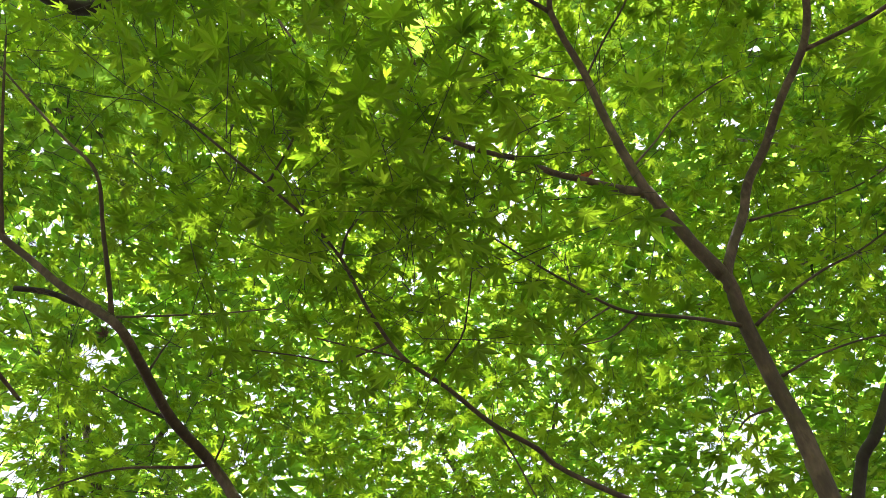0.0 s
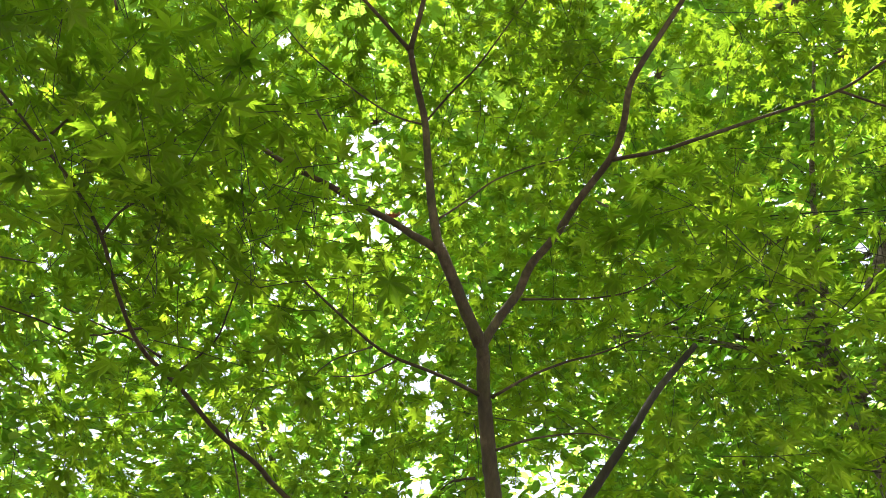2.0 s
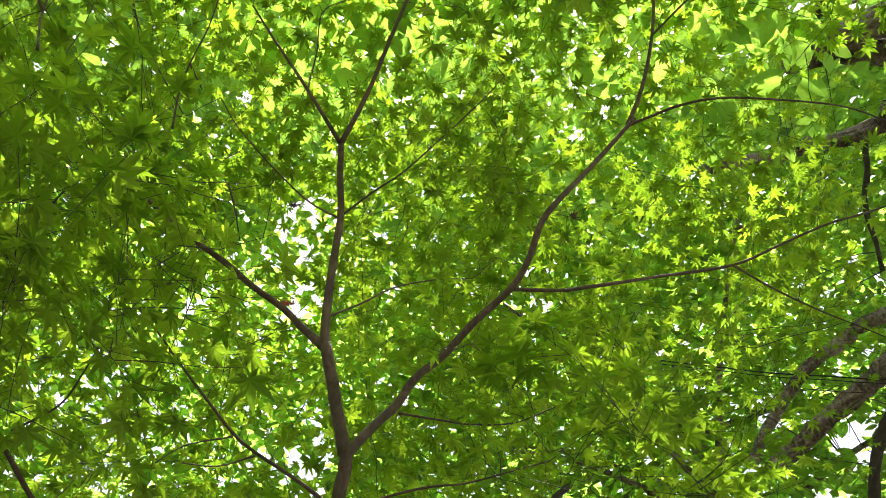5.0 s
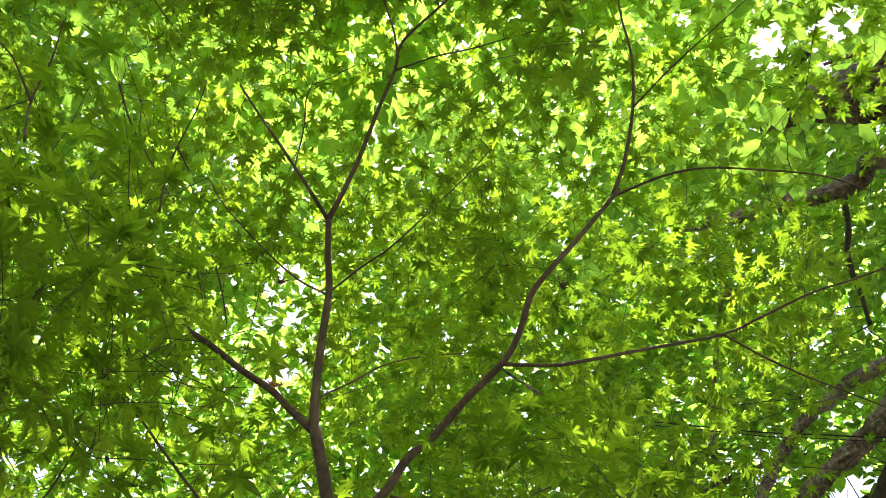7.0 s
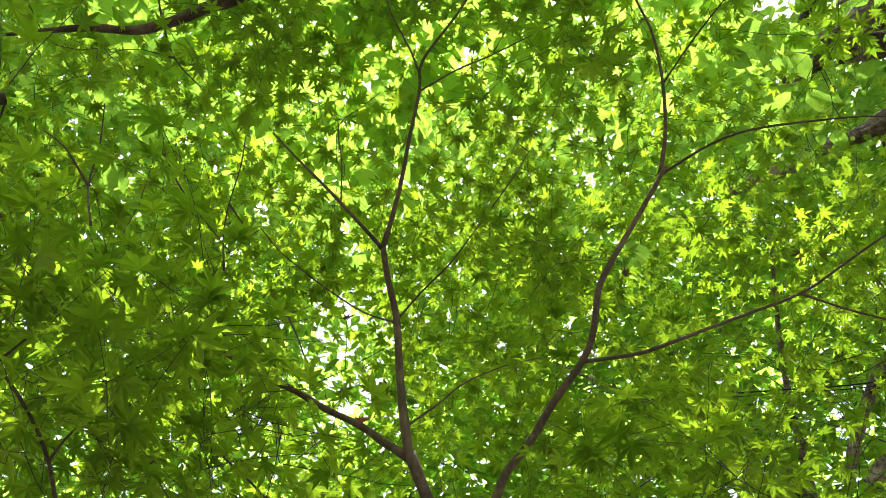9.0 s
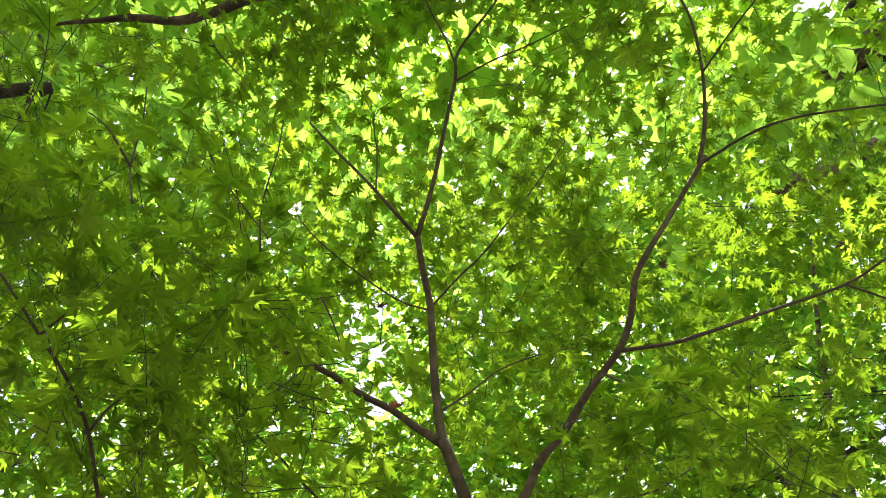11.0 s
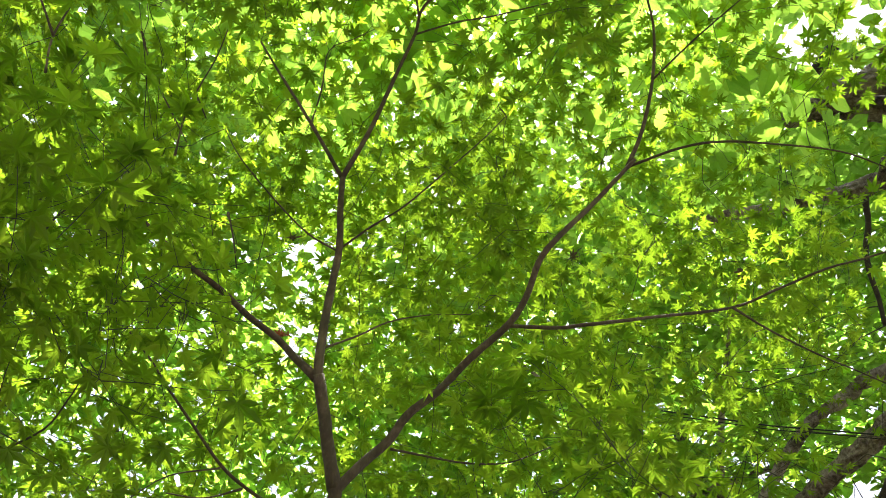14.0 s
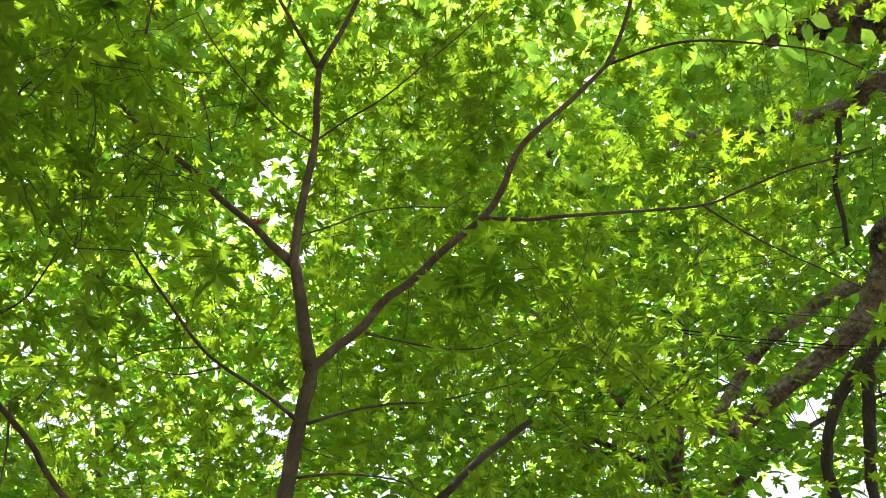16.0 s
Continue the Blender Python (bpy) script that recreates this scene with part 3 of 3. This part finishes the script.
    (32.0, 34.0, 1.4, 0.15), (27.5, 29.4, 2.2, 0.1), (-14.6, 31.1, 1.4, 0.25), (31.8, 34.1, 1.3, 0.2), (29.6, 45.0, 1.1, 0.4), (20.3, 51.9, 0.9, 0.45),
)
GAP_DIR = np.array([heading(g[0], g[1]) for g in GAPS])
GAP_ANG = np.array([g[2] for g in GAPS])
GAP_KEEP = np.array([g[3] for g in GAPS])
# low boughs that hang over the path: azimuth, elevation, half width, count, least and most distance
LOW = (
    (13.0, 70.5, 6.1, 12, 2.48, 2.88), (-66.7, 44.2, 12.1, 22, 1.63, 2.23), (-42.0, 36.7, 10.3, 19, 1.76, 2.21), (-39.9, 42.7, 10.8, 19, 1.72, 2.12), (-48.8, 47.6, 9.4, 17, 1.76, 2.21),
    (14.8, 33.6, 8.9, 15, 1.98, 2.43), (11.3, 38.3, 7.5, 7, 2.00, 2.45), (21.5, 35.4, 8.9, 11, 2.13, 2.63),
)

SPRAYS = []
for az0, el0, half, count, near, far in LOW:
    for _ in range(count):
        u, w = RNG.normal(size=2) * 0.5
        el = el0 + w * half
        way = heading(az0 + u * half / max(0.3, math.cos(radians(el))), el)
        SPRAYS.append((CENTRE + way * RNG.uniform(near, far), 6))
# the canopy in layers, laid over the camera's field of view: count, least and most distance, fineness
AHEAD, ASIDE = heading(-10, 51), heading(80, 0)
ABOVE = np.cross(ASIDE, AHEAD)
FRAME = [k for k in range(len(NODES)) if NODE_TREE[k] in ("main", "left") and NODES[k][2] > 2.4]
FRAME_REL = np.array([NODES[k] for k in FRAME]) - CENTRE
FRAME_D = np.linalg.norm(FRAME_REL, axis=1)
FRAME_WAY = FRAME_REL / FRAME_D[:, None]


# fewer leaves in two directions of view, to brighten them: past the low bough and the old tree
THIN = ((heading(-44, 36), 15.0, 0.5), (heading(42, 35), 13.0, 0.65))


def sparse(way, much=1.0):
    return any(RNG.random() < much * share * math.exp(-((math.degrees(math.acos(min(1.0, float(way @ at)))) / wide) ** 2)) for at, wide, share in THIN)


def limb_depth(way):
    """How far off the limbs of the maples stand on this side, seen from the path."""
    w = np.exp(-((np.degrees(np.arccos(np.clip(FRAME_WAY @ way, -1, 1))) / 6.0) ** 2)) + 1e-6
    return (float(w @ FRAME_D) + 2.6 * 0.5) / (w.sum() + 0.5)


for count, near, far, level in ((290, 0.0, 0.5, 0), (660, 0.4, 1.8, 1), (900, 4.4, 7.0, 2)):
    cell = math.sqrt(2.1 * 1.28 / (count * 1.35))
    for i in range(int(2.1 / cell)):
        for j in range(int(1.28 / cell)):
            a, b = -1.05 + (i + RNG.random()) * cell, -0.62 + (j + RNG.random()) * cell
            if RNG.random() > (1 + a * a + b * b) ** -1.1 * (0.75 + 0.5 * b if level < 2 else 1.0):
                continue
            way = AHEAD + a * ASIDE + b * ABOVE
            way = way / np.linalg.norm(way)
            if sparse(way, 1.0 if level == 2 else 0.6):
                continue
            base = limb_depth(way) if level < 2 else 0.0
            p = CENTRE + way * (base + RNG.uniform(near, far) * (1 if level < 2 else max(1.0, 0.55 / math.hypot(way[0], way[1]))))
            if p[2] > 2.3:
                SPRAYS.append((p, level))
# unseen sprays around the view, added to block skylight, open above the crown
made = 0
while made < 800:
    way = heading(RNG.uniform(-180, 180), math.degrees(math.asin(RNG.uniform(0.3, 1.0))))
    q = np.array([way @ ASIDE, way @ ABOVE]) / max(0.01, way @ AHEAD)
    if way @ AHEAD > 0 and abs(q[0]) < 1.05 and -0.62 < q[1] < 0.66:
        continue
    p = CENTRE + way * RNG.uniform(3.0**2, 7.0**2) ** 0.5
    if p[2] > 2.6 and (p[2] < 3.5 or math.hypot(p[0], p[1] - 0.7) > 1.7):
        SPRAYS.append((p, 5))
        made += 1


def open_sky(p, rng):
    """Whether a spray at p would cover a gap that is kept open as seen from CENTRE."""
    way = (p - CENTRE) / np.linalg.norm(p - CENTRE)
    inside = np.degrees(np.arccos(np.clip(GAP_DIR @ way, -1, 1))) < 0.9 * GAP_ANG
    return bool(inside.any()) and rng.random() > GAP_KEEP[inside].min()


SPRAYS = [s for s in SPRAYS if not open_sky(s[0], RNG)]

# each spray hangs on a fine twig from the nearest limb or older twig of a maple
TWIGS = {k: Pile() for k in TREES}
PLACED = {k: {0: [], 1: [], 2: [], 3: [], 4: [], 5: [], 6: []} for k in TREES}
keys = [i for i in range(len(NODES)) if NODE_TREE[i] != "big"]
old_tree = [NODE_TREE[i] for i in keys]
pos = np.array([p for p, _ in SPRAYS])
nodes = np.zeros((len(keys) + 6 * len(pos), 3))
used = len(keys)
nodes[:used] = np.array(NODES)[keys]
gap = np.array([np.min(np.sum((nodes[:used] - p) ** 2, 1)) for p in pos])
for i in np.argsort(gap):
    p, level = SPRAYS[i]
    d2 = np.sum((nodes[:used] - p) ** 2, 1)
    k = int(np.argmin(d2))
    dist = math.sqrt(d2[k])
    key = old_tree[k]
    a0 = nodes[k].copy()
    if open_sky(a0 * 0.4 + p * 0.6, RNG) or open_sky(a0 * 0.7 + p * 0.3, RNG):
        continue
    if dist > 0.03:
        mid = (a0 + p) / 2 + np.array([0, 0, 0.1 * dist]) + RNG.normal(size=3) * 0.09 * dist
        line = smooth_line([a0, mid, p], max(0.05, dist / 5))
        line[1:-1] += RNG.normal(size=(len(line) - 2, 3)) * 0.012
        r = np.linspace(0.0012 + 0.0012 * min(dist, 1.2), 0.0011, len(line))
        if dist < (0.16 if level == 6 else 0.33):
            TWIGS[key].add(*tube(line, r, 5 if level < 2 else 3))
        for q in line[1:-1][:4]:
            nodes[used] = q
            old_tree.append(key)
            used += 1
    out = p - a0
    leaves, wv, wf = (TEMPLATES if level != 6 else LOW_TEMPLATES)[RNG.integers(8)]
    m = np.eye(4)
    # the sprays in view are tilted about x, so their undersides face the camera
    lean = turn(0, 0, -0.3 if level != 5 else 0.0)
    grow = RNG.uniform(0.85, 1.15) * (1.0, 1.0, 1.1, 1.3, 1.0, 1.15, 1.0)[level]
    m[:3, :3] = lean @ turn(math.atan2(out[1], out[0]) + RNG.normal() * 0.5, RNG.normal(0.05, 0.15), RNG.normal() * 0.16) * grow
    m[:3, 3] = p
    PLACED[key][level].append(m @ leaves)
    if level in (0, 1, 2, 6):
        TWIGS[key].add(wv @ m[:3, :3].T + p, wf)

# broad-leaved sprays of the old tree, on its own limbs
ends = np.array([NODES[i] for i in range(len(NODES)) if NODE_TREE[i] == "big" and NODES[i][2] > 3.0])
for _ in range(300):
    a0 = ends[RNG.integers(len(ends))]
    p = a0 + np.array([RNG.normal() * 0.9, abs(RNG.normal()) * 1.2 + 0.1, RNG.normal() * 0.8 + 0.2])
    if open_sky(p, RNG) or open_sky((a0 + p) / 2, RNG):
        continue
    mid = (a0 + p) / 2 + np.array([0, 0, 0.2]) + RNG.normal(size=3) * 0.1
    line = smooth_line([a0, mid, p], 0.2)
    if np.linalg.norm(p - a0) < 0.9:
        TWIGS["big"].add(*tube(line, np.linspace(0.006, 0.002, len(line)), 4))
    leaves, wv, wf = BROAD_TEMPLATES[RNG.integers(len(BROAD_TEMPLATES))]
    m = np.eye(4)
    m[:3, :3] = turn(RNG.uniform(0, 6.3), RNG.normal(0.1, 0.3), RNG.normal() * 0.3)
    m[:3, 3] = p
    PLACED["big"][4].append(m @ leaves)
    TWIGS["big"].add(wv @ m[:3, :3].T + p, wf)

# leaves are culled where they hide limbs or the cable from the camera, and in the gaps
THICK = [i for i in range(len(NODES)) if NODE_R[i] > 0.0035]
LIMB_AT = np.array([NODES[i] for i in THICK])
LIMB_KEEP = np.array([0.55 if NODE_TREE[i] == "main" and NODES[i][0] < -0.6 else 0.08 if NODE_TREE[i] not in ("big", "back") else 0.12 if NODE_TREE[i] == "big" and NODES[i][0] > 2.9 and NODES[i][2] < 6.0 else 1.0 if NODE_TREE[i] == "big" and NODES[i][0] < 3.3 else 0.55 for i in THICK])
LIMB_R = np.array([NODE_R[i] for i in THICK])
CABLE = [(2.030, 3.749, 5.280), (2.268, 3.704, 5.210), (2.611, 3.607, 5.110), (2.863, 3.525, 5.022), (3.118, 3.411, 4.942)]
cable_run = smooth_line(CABLE[1:], 0.05)
LIMB_AT = np.concatenate([LIMB_AT, cable_run])
LIMB_KEEP = np.concatenate([LIMB_KEEP, np.full(len(cable_run), 0.12)])
LIMB_R = np.concatenate([LIMB_R, np.full(len(cable_run), 0.005)])


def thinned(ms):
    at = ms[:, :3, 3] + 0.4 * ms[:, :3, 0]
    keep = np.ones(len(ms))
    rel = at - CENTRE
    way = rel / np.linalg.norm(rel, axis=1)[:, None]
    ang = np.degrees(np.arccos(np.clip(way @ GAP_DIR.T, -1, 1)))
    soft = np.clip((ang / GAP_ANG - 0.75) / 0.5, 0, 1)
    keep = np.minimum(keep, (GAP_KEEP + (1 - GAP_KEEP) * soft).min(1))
    # camera positions from which limbs and cable are kept in sight
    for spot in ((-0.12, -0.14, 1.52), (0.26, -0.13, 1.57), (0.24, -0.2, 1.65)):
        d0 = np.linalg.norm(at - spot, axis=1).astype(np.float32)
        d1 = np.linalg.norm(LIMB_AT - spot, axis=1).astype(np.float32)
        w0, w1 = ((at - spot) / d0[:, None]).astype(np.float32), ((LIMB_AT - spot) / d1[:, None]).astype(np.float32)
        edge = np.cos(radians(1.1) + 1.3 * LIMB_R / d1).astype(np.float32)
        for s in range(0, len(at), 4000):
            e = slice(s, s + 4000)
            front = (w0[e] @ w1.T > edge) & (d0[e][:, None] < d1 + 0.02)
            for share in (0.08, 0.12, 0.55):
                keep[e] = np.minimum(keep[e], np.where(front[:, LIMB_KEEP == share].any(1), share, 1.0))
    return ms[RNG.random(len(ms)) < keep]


def leaf_mesh(groups):
    """Joins leaves, placed by matrices, into arrays."""
    vs, fs, n = [], [], 0
    for level, ms in groups:
        pick = RNG.integers(len(SHAPES[level]), size=len(ms))
        for k, (v, f) in enumerate(SHAPES[level]):
            some = ms[pick == k]
            if len(some):
                w = np.einsum("nij,vj->nvi", some[:, :3, :3], v) + some[:, None, :3, 3]
                vs.append(w.reshape(-1, 3))
                fs.append((f[None] + (np.arange(len(some)) * len(v))[:, None, None] + n).reshape(-1, 3))
                n += len(some) * len(v)
    return np.concatenate(vs), np.concatenate(fs)


SINGLES = []
for key, levels in PLACED.items():
    groups = []
    for level, stacks in levels.items():
        if stacks:
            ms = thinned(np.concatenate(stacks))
            if key == "main" and level == 6:
                close = ms[:, 2, 3]
                order = np.argsort(close)
                SINGLES, ms = ms[order[:290]], ms[order[290:]]
            groups.append((level, ms))
    if groups:
        words = ("fresh green palmate leaves", LEAF) if key != "big" else ("broad pale green leaves", BROAD_LIT)
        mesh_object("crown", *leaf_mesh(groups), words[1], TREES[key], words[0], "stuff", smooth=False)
    if TWIGS[key].n:
        mesh_object("fine_twig", *TWIGS[key].done(), TWIG_BARK, TREES[key], "thin dark twigs", "stuff")

# the lowest leaves, one by one
one = []
for k, (v, f) in enumerate(SHAPES[0]):
    ob = mesh_object("leaf", v, f, LEAF_ONE, TREES["main"], smooth=False)
    one.append(ob.data)
    ob.matrix_world = Matrix(SINGLES[k].tolist())
for m in SINGLES[len(one):]:
    ob = new("leaf", one[RNG.integers(len(one))])
    ob.parent = TREES["main"]
    ob.matrix_parent_inverse = TREES["main"].matrix_world.inverted()
    ob.matrix_world = Matrix(m.tolist())

# ---- the trees around ----
def round_tree(base, height, spread, count, rng):
    """A broad-leaved tree farther off: trunk, limbs and a crown of leafy sprays."""
    key = f"far{len(TREES)}"
    x, y = base
    tree(key, "ring_tree", (x, y, 0), "leafy broad-crowned tree standing farther off in the wood")
    top = np.array([x + rng.normal() * 0.5, y + rng.normal() * 0.5, height * 0.62])
    limb("trunk", key, [(x, y, -0.1), ((x + top[0]) / 2 + 0.2, (y + top[1]) / 2, height * 0.3), tuple(top)], 0.2, 0.09, 12, 0.2, OLD_BARK)
    ms, wood = [], Pile()
    tips = []
    for k in range(7):
        a = k * 0.9 + rng.normal() * 0.3
        z0 = height * rng.uniform(0.25, 0.6)
        s = np.array([x, y, z0]) + (top - [x, y, 0]) * (z0 / height)
        s[2] = z0
        e = s + np.array([math.cos(a) * spread * 0.7, math.sin(a) * spread * 0.7, height * rng.uniform(0.12, 0.35)])
        limb("limb", key, [tuple(s), tuple((s + e) / 2 + [0, 0, 0.25]), tuple(e)], 0.07, 0.02, 8, 0.2, OLD_BARK)
        tips += [s + (e - s) * u for u in (0.35, 0.55, 0.75, 0.95)]
    tips = np.array(tips)
    for k in range(count):
        a0 = tips[rng.integers(len(tips))]
        p = a0 + rng.normal(size=3) * np.array([spread, spread, height * 0.6]) * 0.28
        if open_sky(p, rng) or open_sky((a0 + p) / 2, rng):
            continue
        wood.add(*tube(smooth_line([a0, (a0 + p) / 2 + [0, 0, 0.1], p], 0.4), np.full(len(smooth_line([a0, (a0 + p) / 2 + [0, 0, 0.1], p], 0.4)), 0.006), 3))
        leaves, wv, wf = BROAD_TEMPLATES[rng.integers(len(BROAD_TEMPLATES))]
        m = np.eye(4)
        m[:3, :3] = turn(rng.uniform(0, 6.3), rng.normal(0.1, 0.3), rng.normal() * 0.3) * 1.5
        m[:3, 3] = p
        ms.append(m @ leaves)
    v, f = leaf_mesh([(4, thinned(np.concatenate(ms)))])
    mesh_object("crown", v, f, BROAD_LIT, TREES[key], kind="stuff", smooth=False)
    mesh_object("fine_twig", *wood.done(), TWIG_BARK, TREES[key], kind="stuff")


# those behind the path stay unseen, added to block light from the low sky
for k in range(11):
    a = radians(k * 360 / 11 + 8)
    ahead = math.cos(a) > -0.2
    r = RNG.uniform(9.5, 12.5)
    round_tree((math.sin(a) * r, math.cos(a) * r), RNG.uniform(9.0, 12.0), 3.6, 270 if ahead else 170, np.random.default_rng(900 + k))


# ---- tall trees added to fill the sky behind the leaves and shade the path ----
def tall_tree(base, reach, rng):
    """A tall straight trunk with long limbs spreading at the height of the roof of leaves."""
    key = f"tall{len(TREES)}"
    x, y = base
    tree(key, "tall_tree", (x, y, 0), "tall tree with a high crown of light green leaves")
    limb("trunk", key, [(x, y, -0.1), (x + 0.1, y, 4.0), (x - 0.05, y + 0.1, 9.5)], 0.22, 0.1, 14, 0.25, OLD_BARK)
    for k in range(8):
        a = k * 0.785 + rng.normal() * 0.2
        z0 = rng.uniform(6.0, 8.2)
        e = np.array([x + math.cos(a) * reach, y + math.sin(a) * reach, z0 + rng.uniform(0.8, 2.2)])
        s0 = np.array([x, y, z0])
        limb("limb", key, [tuple(s0), tuple((s0 + e) / 2 + [0, 0, 0.4]), tuple(e)], 0.06, 0.015, 8, 0.25, OLD_BARK)
    return key


TALL = [tall_tree(b, 3.8, np.random.default_rng(60 + k)) for k, b in enumerate(((-4.2, -2.6), (4.6, -2.8), (-6.8, -0.6), (3.2, 8.2)))]
tall_at = np.array([NODES[i] for i in range(len(NODES)) if NODE_TREE[i] in TALL and NODES[i][2] > 5.5])
tall_of = [NODE_TREE[i] for i in range(len(NODES)) if NODE_TREE[i] in TALL and NODES[i][2] > 5.5]
ROOF = {k: [] for k in TALL}
ROOF_TWIGS = {k: Pile() for k in TALL}
# far leaves laid over the camera's view to cover sky between the maples
cell = math.sqrt(2.1 * 1.28 / (7500 * 1.35))
for i in range(int(2.1 / cell)):
    for j in range(int(1.28 / cell)):
        a, b = -1.05 + (i + RNG.random()) * cell, -0.62 + (j + RNG.random()) * cell
        if RNG.random() > (1 + a * a + b * b) ** -1.1:
            continue
        way = AHEAD + a * ASIDE + b * ABOVE
        way = way / np.linalg.norm(way)
        if sparse(way):
            continue
        p = CENTRE + way * RNG.uniform(10.0, 14.0) * max(1.0, 0.55 / math.hypot(way[0], way[1]))
        k = int(np.argmin(np.sum((tall_at - p) ** 2, 1)))
        a0 = tall_at[k]
        if open_sky(p, RNG) or open_sky((a0 + p) / 2, RNG):
            continue
        line = smooth_line([a0, (a0 + p) / 2 + [0, 0, 0.15], p], 0.5)
        if np.linalg.norm(p - a0) < 1.1:
            ROOF_TWIGS[tall_of[k]].add(*tube(line, np.linspace(0.008, 0.003, len(line)), 3))
        leaves, wv, wf = BROAD_TEMPLATES[RNG.integers(len(BROAD_TEMPLATES))]
        m = np.eye(4)
        m[:3, :3] = turn(RNG.uniform(0, 6.3), RNG.normal(0.1, 0.3), RNG.normal() * 0.3) * 2.45
        m[:3, 3] = p
        ROOF[tall_of[k]].append(m @ leaves)
# unseen crown parts added over and behind the path, to shade the low boughs
for n in range(640):
    wide = n % 2 == 0
    p = np.array([RNG.uniform(-1, 1) * (5.0 if wide else 1.9), RNG.uniform(-6.0, 0.9) if wide else RNG.uniform(-1.8, 1.05), RNG.uniform(6.0, 7.3)])
    k = int(np.argmin(np.sum((tall_at - p) ** 2, 1)))
    a0 = tall_at[k]
    line = smooth_line([a0, (a0 + p) / 2 + [0, 0, 0.15], p], 0.5)
    ROOF_TWIGS[tall_of[k]].add(*tube(line, np.linspace(0.008, 0.003, len(line)), 3))
    leaves, wv, wf = BROAD_TEMPLATES[RNG.integers(len(BROAD_TEMPLATES))]
    m = np.eye(4)
    m[:3, :3] = turn(RNG.uniform(0, 6.3), RNG.normal(0.1, 0.3), RNG.normal() * 0.3) * 2.1
    m[:3, 3] = p
    ROOF[tall_of[k]].append(m @ leaves)
for key in TALL:
    if ROOF[key]:
        mesh_object("crown", *leaf_mesh([(4, thinned(np.concatenate(ROOF[key])))]), BROAD_LIT, TREES[key], kind="stuff", smooth=False)
        mesh_object("fine_twig", *ROOF_TWIGS[key].done(), TWIG_BARK, TREES[key], kind="stuff")

# ---- small things on the limbs ----
DEAD = bark_material("dead_leaf", [(0.3, (0.16, 0.03, 0.012)), (0.5, (0.34, 0.075, 0.025)), (0.75, (0.45, 0.2, 0.08))], 80.0, 1.0, 0.002, 0.6)
BROWN = bark_material("withered_leaf", [(0.3, (0.03, 0.02, 0.012)), (0.6, (0.12, 0.07, 0.04))], 80.0, 1.0, 0.002, 0.7)


def dry_leaf(name, at, size, mat, label, rng, curl):
    """A withered palmate leaf, rolled up and crumpled, caught on a limb."""
    v, f = leaf_shape(0, 0.1, rng)
    v = v * size
    r = size / curl
    x, y, z = v[:, 0] - 0.4 * size, v[:, 1], v[:, 2]
    v = np.stack([x, np.sin(y / r) * r, z + (1 - np.cos(y / r)) * r + 0.25 * x * x / size], 1)
    v += rng.normal(size=v.shape) * 0.03 * size
    v = v @ turn(rng.uniform(0, 6.3), rng.normal() * 0.5, rng.normal() * 0.6).T
    ob = mesh_object(name, v, f, mat, smooth=False)
    ob.location = at
    return tagged(ob, label, "leaf")


red = [(-0.250, 1.503, 3.186), (-0.345, 1.484, 3.261), (-0.409, 1.465, 3.317), (-0.491, 1.361, 3.305), (-0.545, 1.234, 3.271), (-0.643, 1.124, 3.268), (-0.737, 0.983, 3.267)][2]
for k, (dx, dz) in enumerate(((0.0, 0.018), (0.018, 0.024), (-0.014, 0.03))):
    dry_leaf("dead_leaf", (red[0] + dx, red[1] - 0.004, red[2] + dz), 0.026, DEAD, "curled red dead leaf caught on a maple limb", np.random.default_rng(5 + k), 1.6)
CLUMPS = (
    (-1.714, 0.505, 4.230), (-0.488, 1.404, 3.847), (1.224, 1.470, 3.837), (-1.972, 0.925, 3.020), (-2.065, 0.724, 3.085), (-0.834, 0.534, 4.691),
    (0.611, 1.485, 3.942),
)
for k, (x, y, z) in enumerate(CLUMPS):
    dry_leaf("withered_leaf", (x, y, z), 0.04, BROWN, "withered dark brown leaf caught among the twigs", np.random.default_rng(30 + k), 1.3)
# a loose flap of bark, broken off the old tree's top limb
line = smooth_line([(3.037, 1.817, 7.428), (3.161, 1.747, 7.392), (3.301, 1.668, 7.346), (3.466, 1.558, 7.291), (3.652, 1.438, 7.218)], 0.05)
v, f = tube(line, np.linspace(0.012, 0.06, len(line)), 8, 0.15, RNG)
mesh_object("broken_bark", v, f, BROWN, TREES["big"], "dark broken strip of bark")

# ---- cable ----
CABLE_END = tuple(3 * np.array(CABLE[0]) - 2 * np.array(CABLE[1]))
for drop, thick in ((0.0, 0.0055), (0.035, 0.0035)):
    line = smooth_line([(x, y, z - drop) for x, y, z in [CABLE_END] + CABLE + [tuple(4 * np.array(CABLE[-1]) - 3 * np.array(CABLE[-2]))]], 0.1)
    v, f = tube(line, np.full(len(line), thick), 8)
    tagged(mesh_object("cable", v, f, RUBBER), "thin black cable strung past the old tree", "cable", "cables past the old tree")
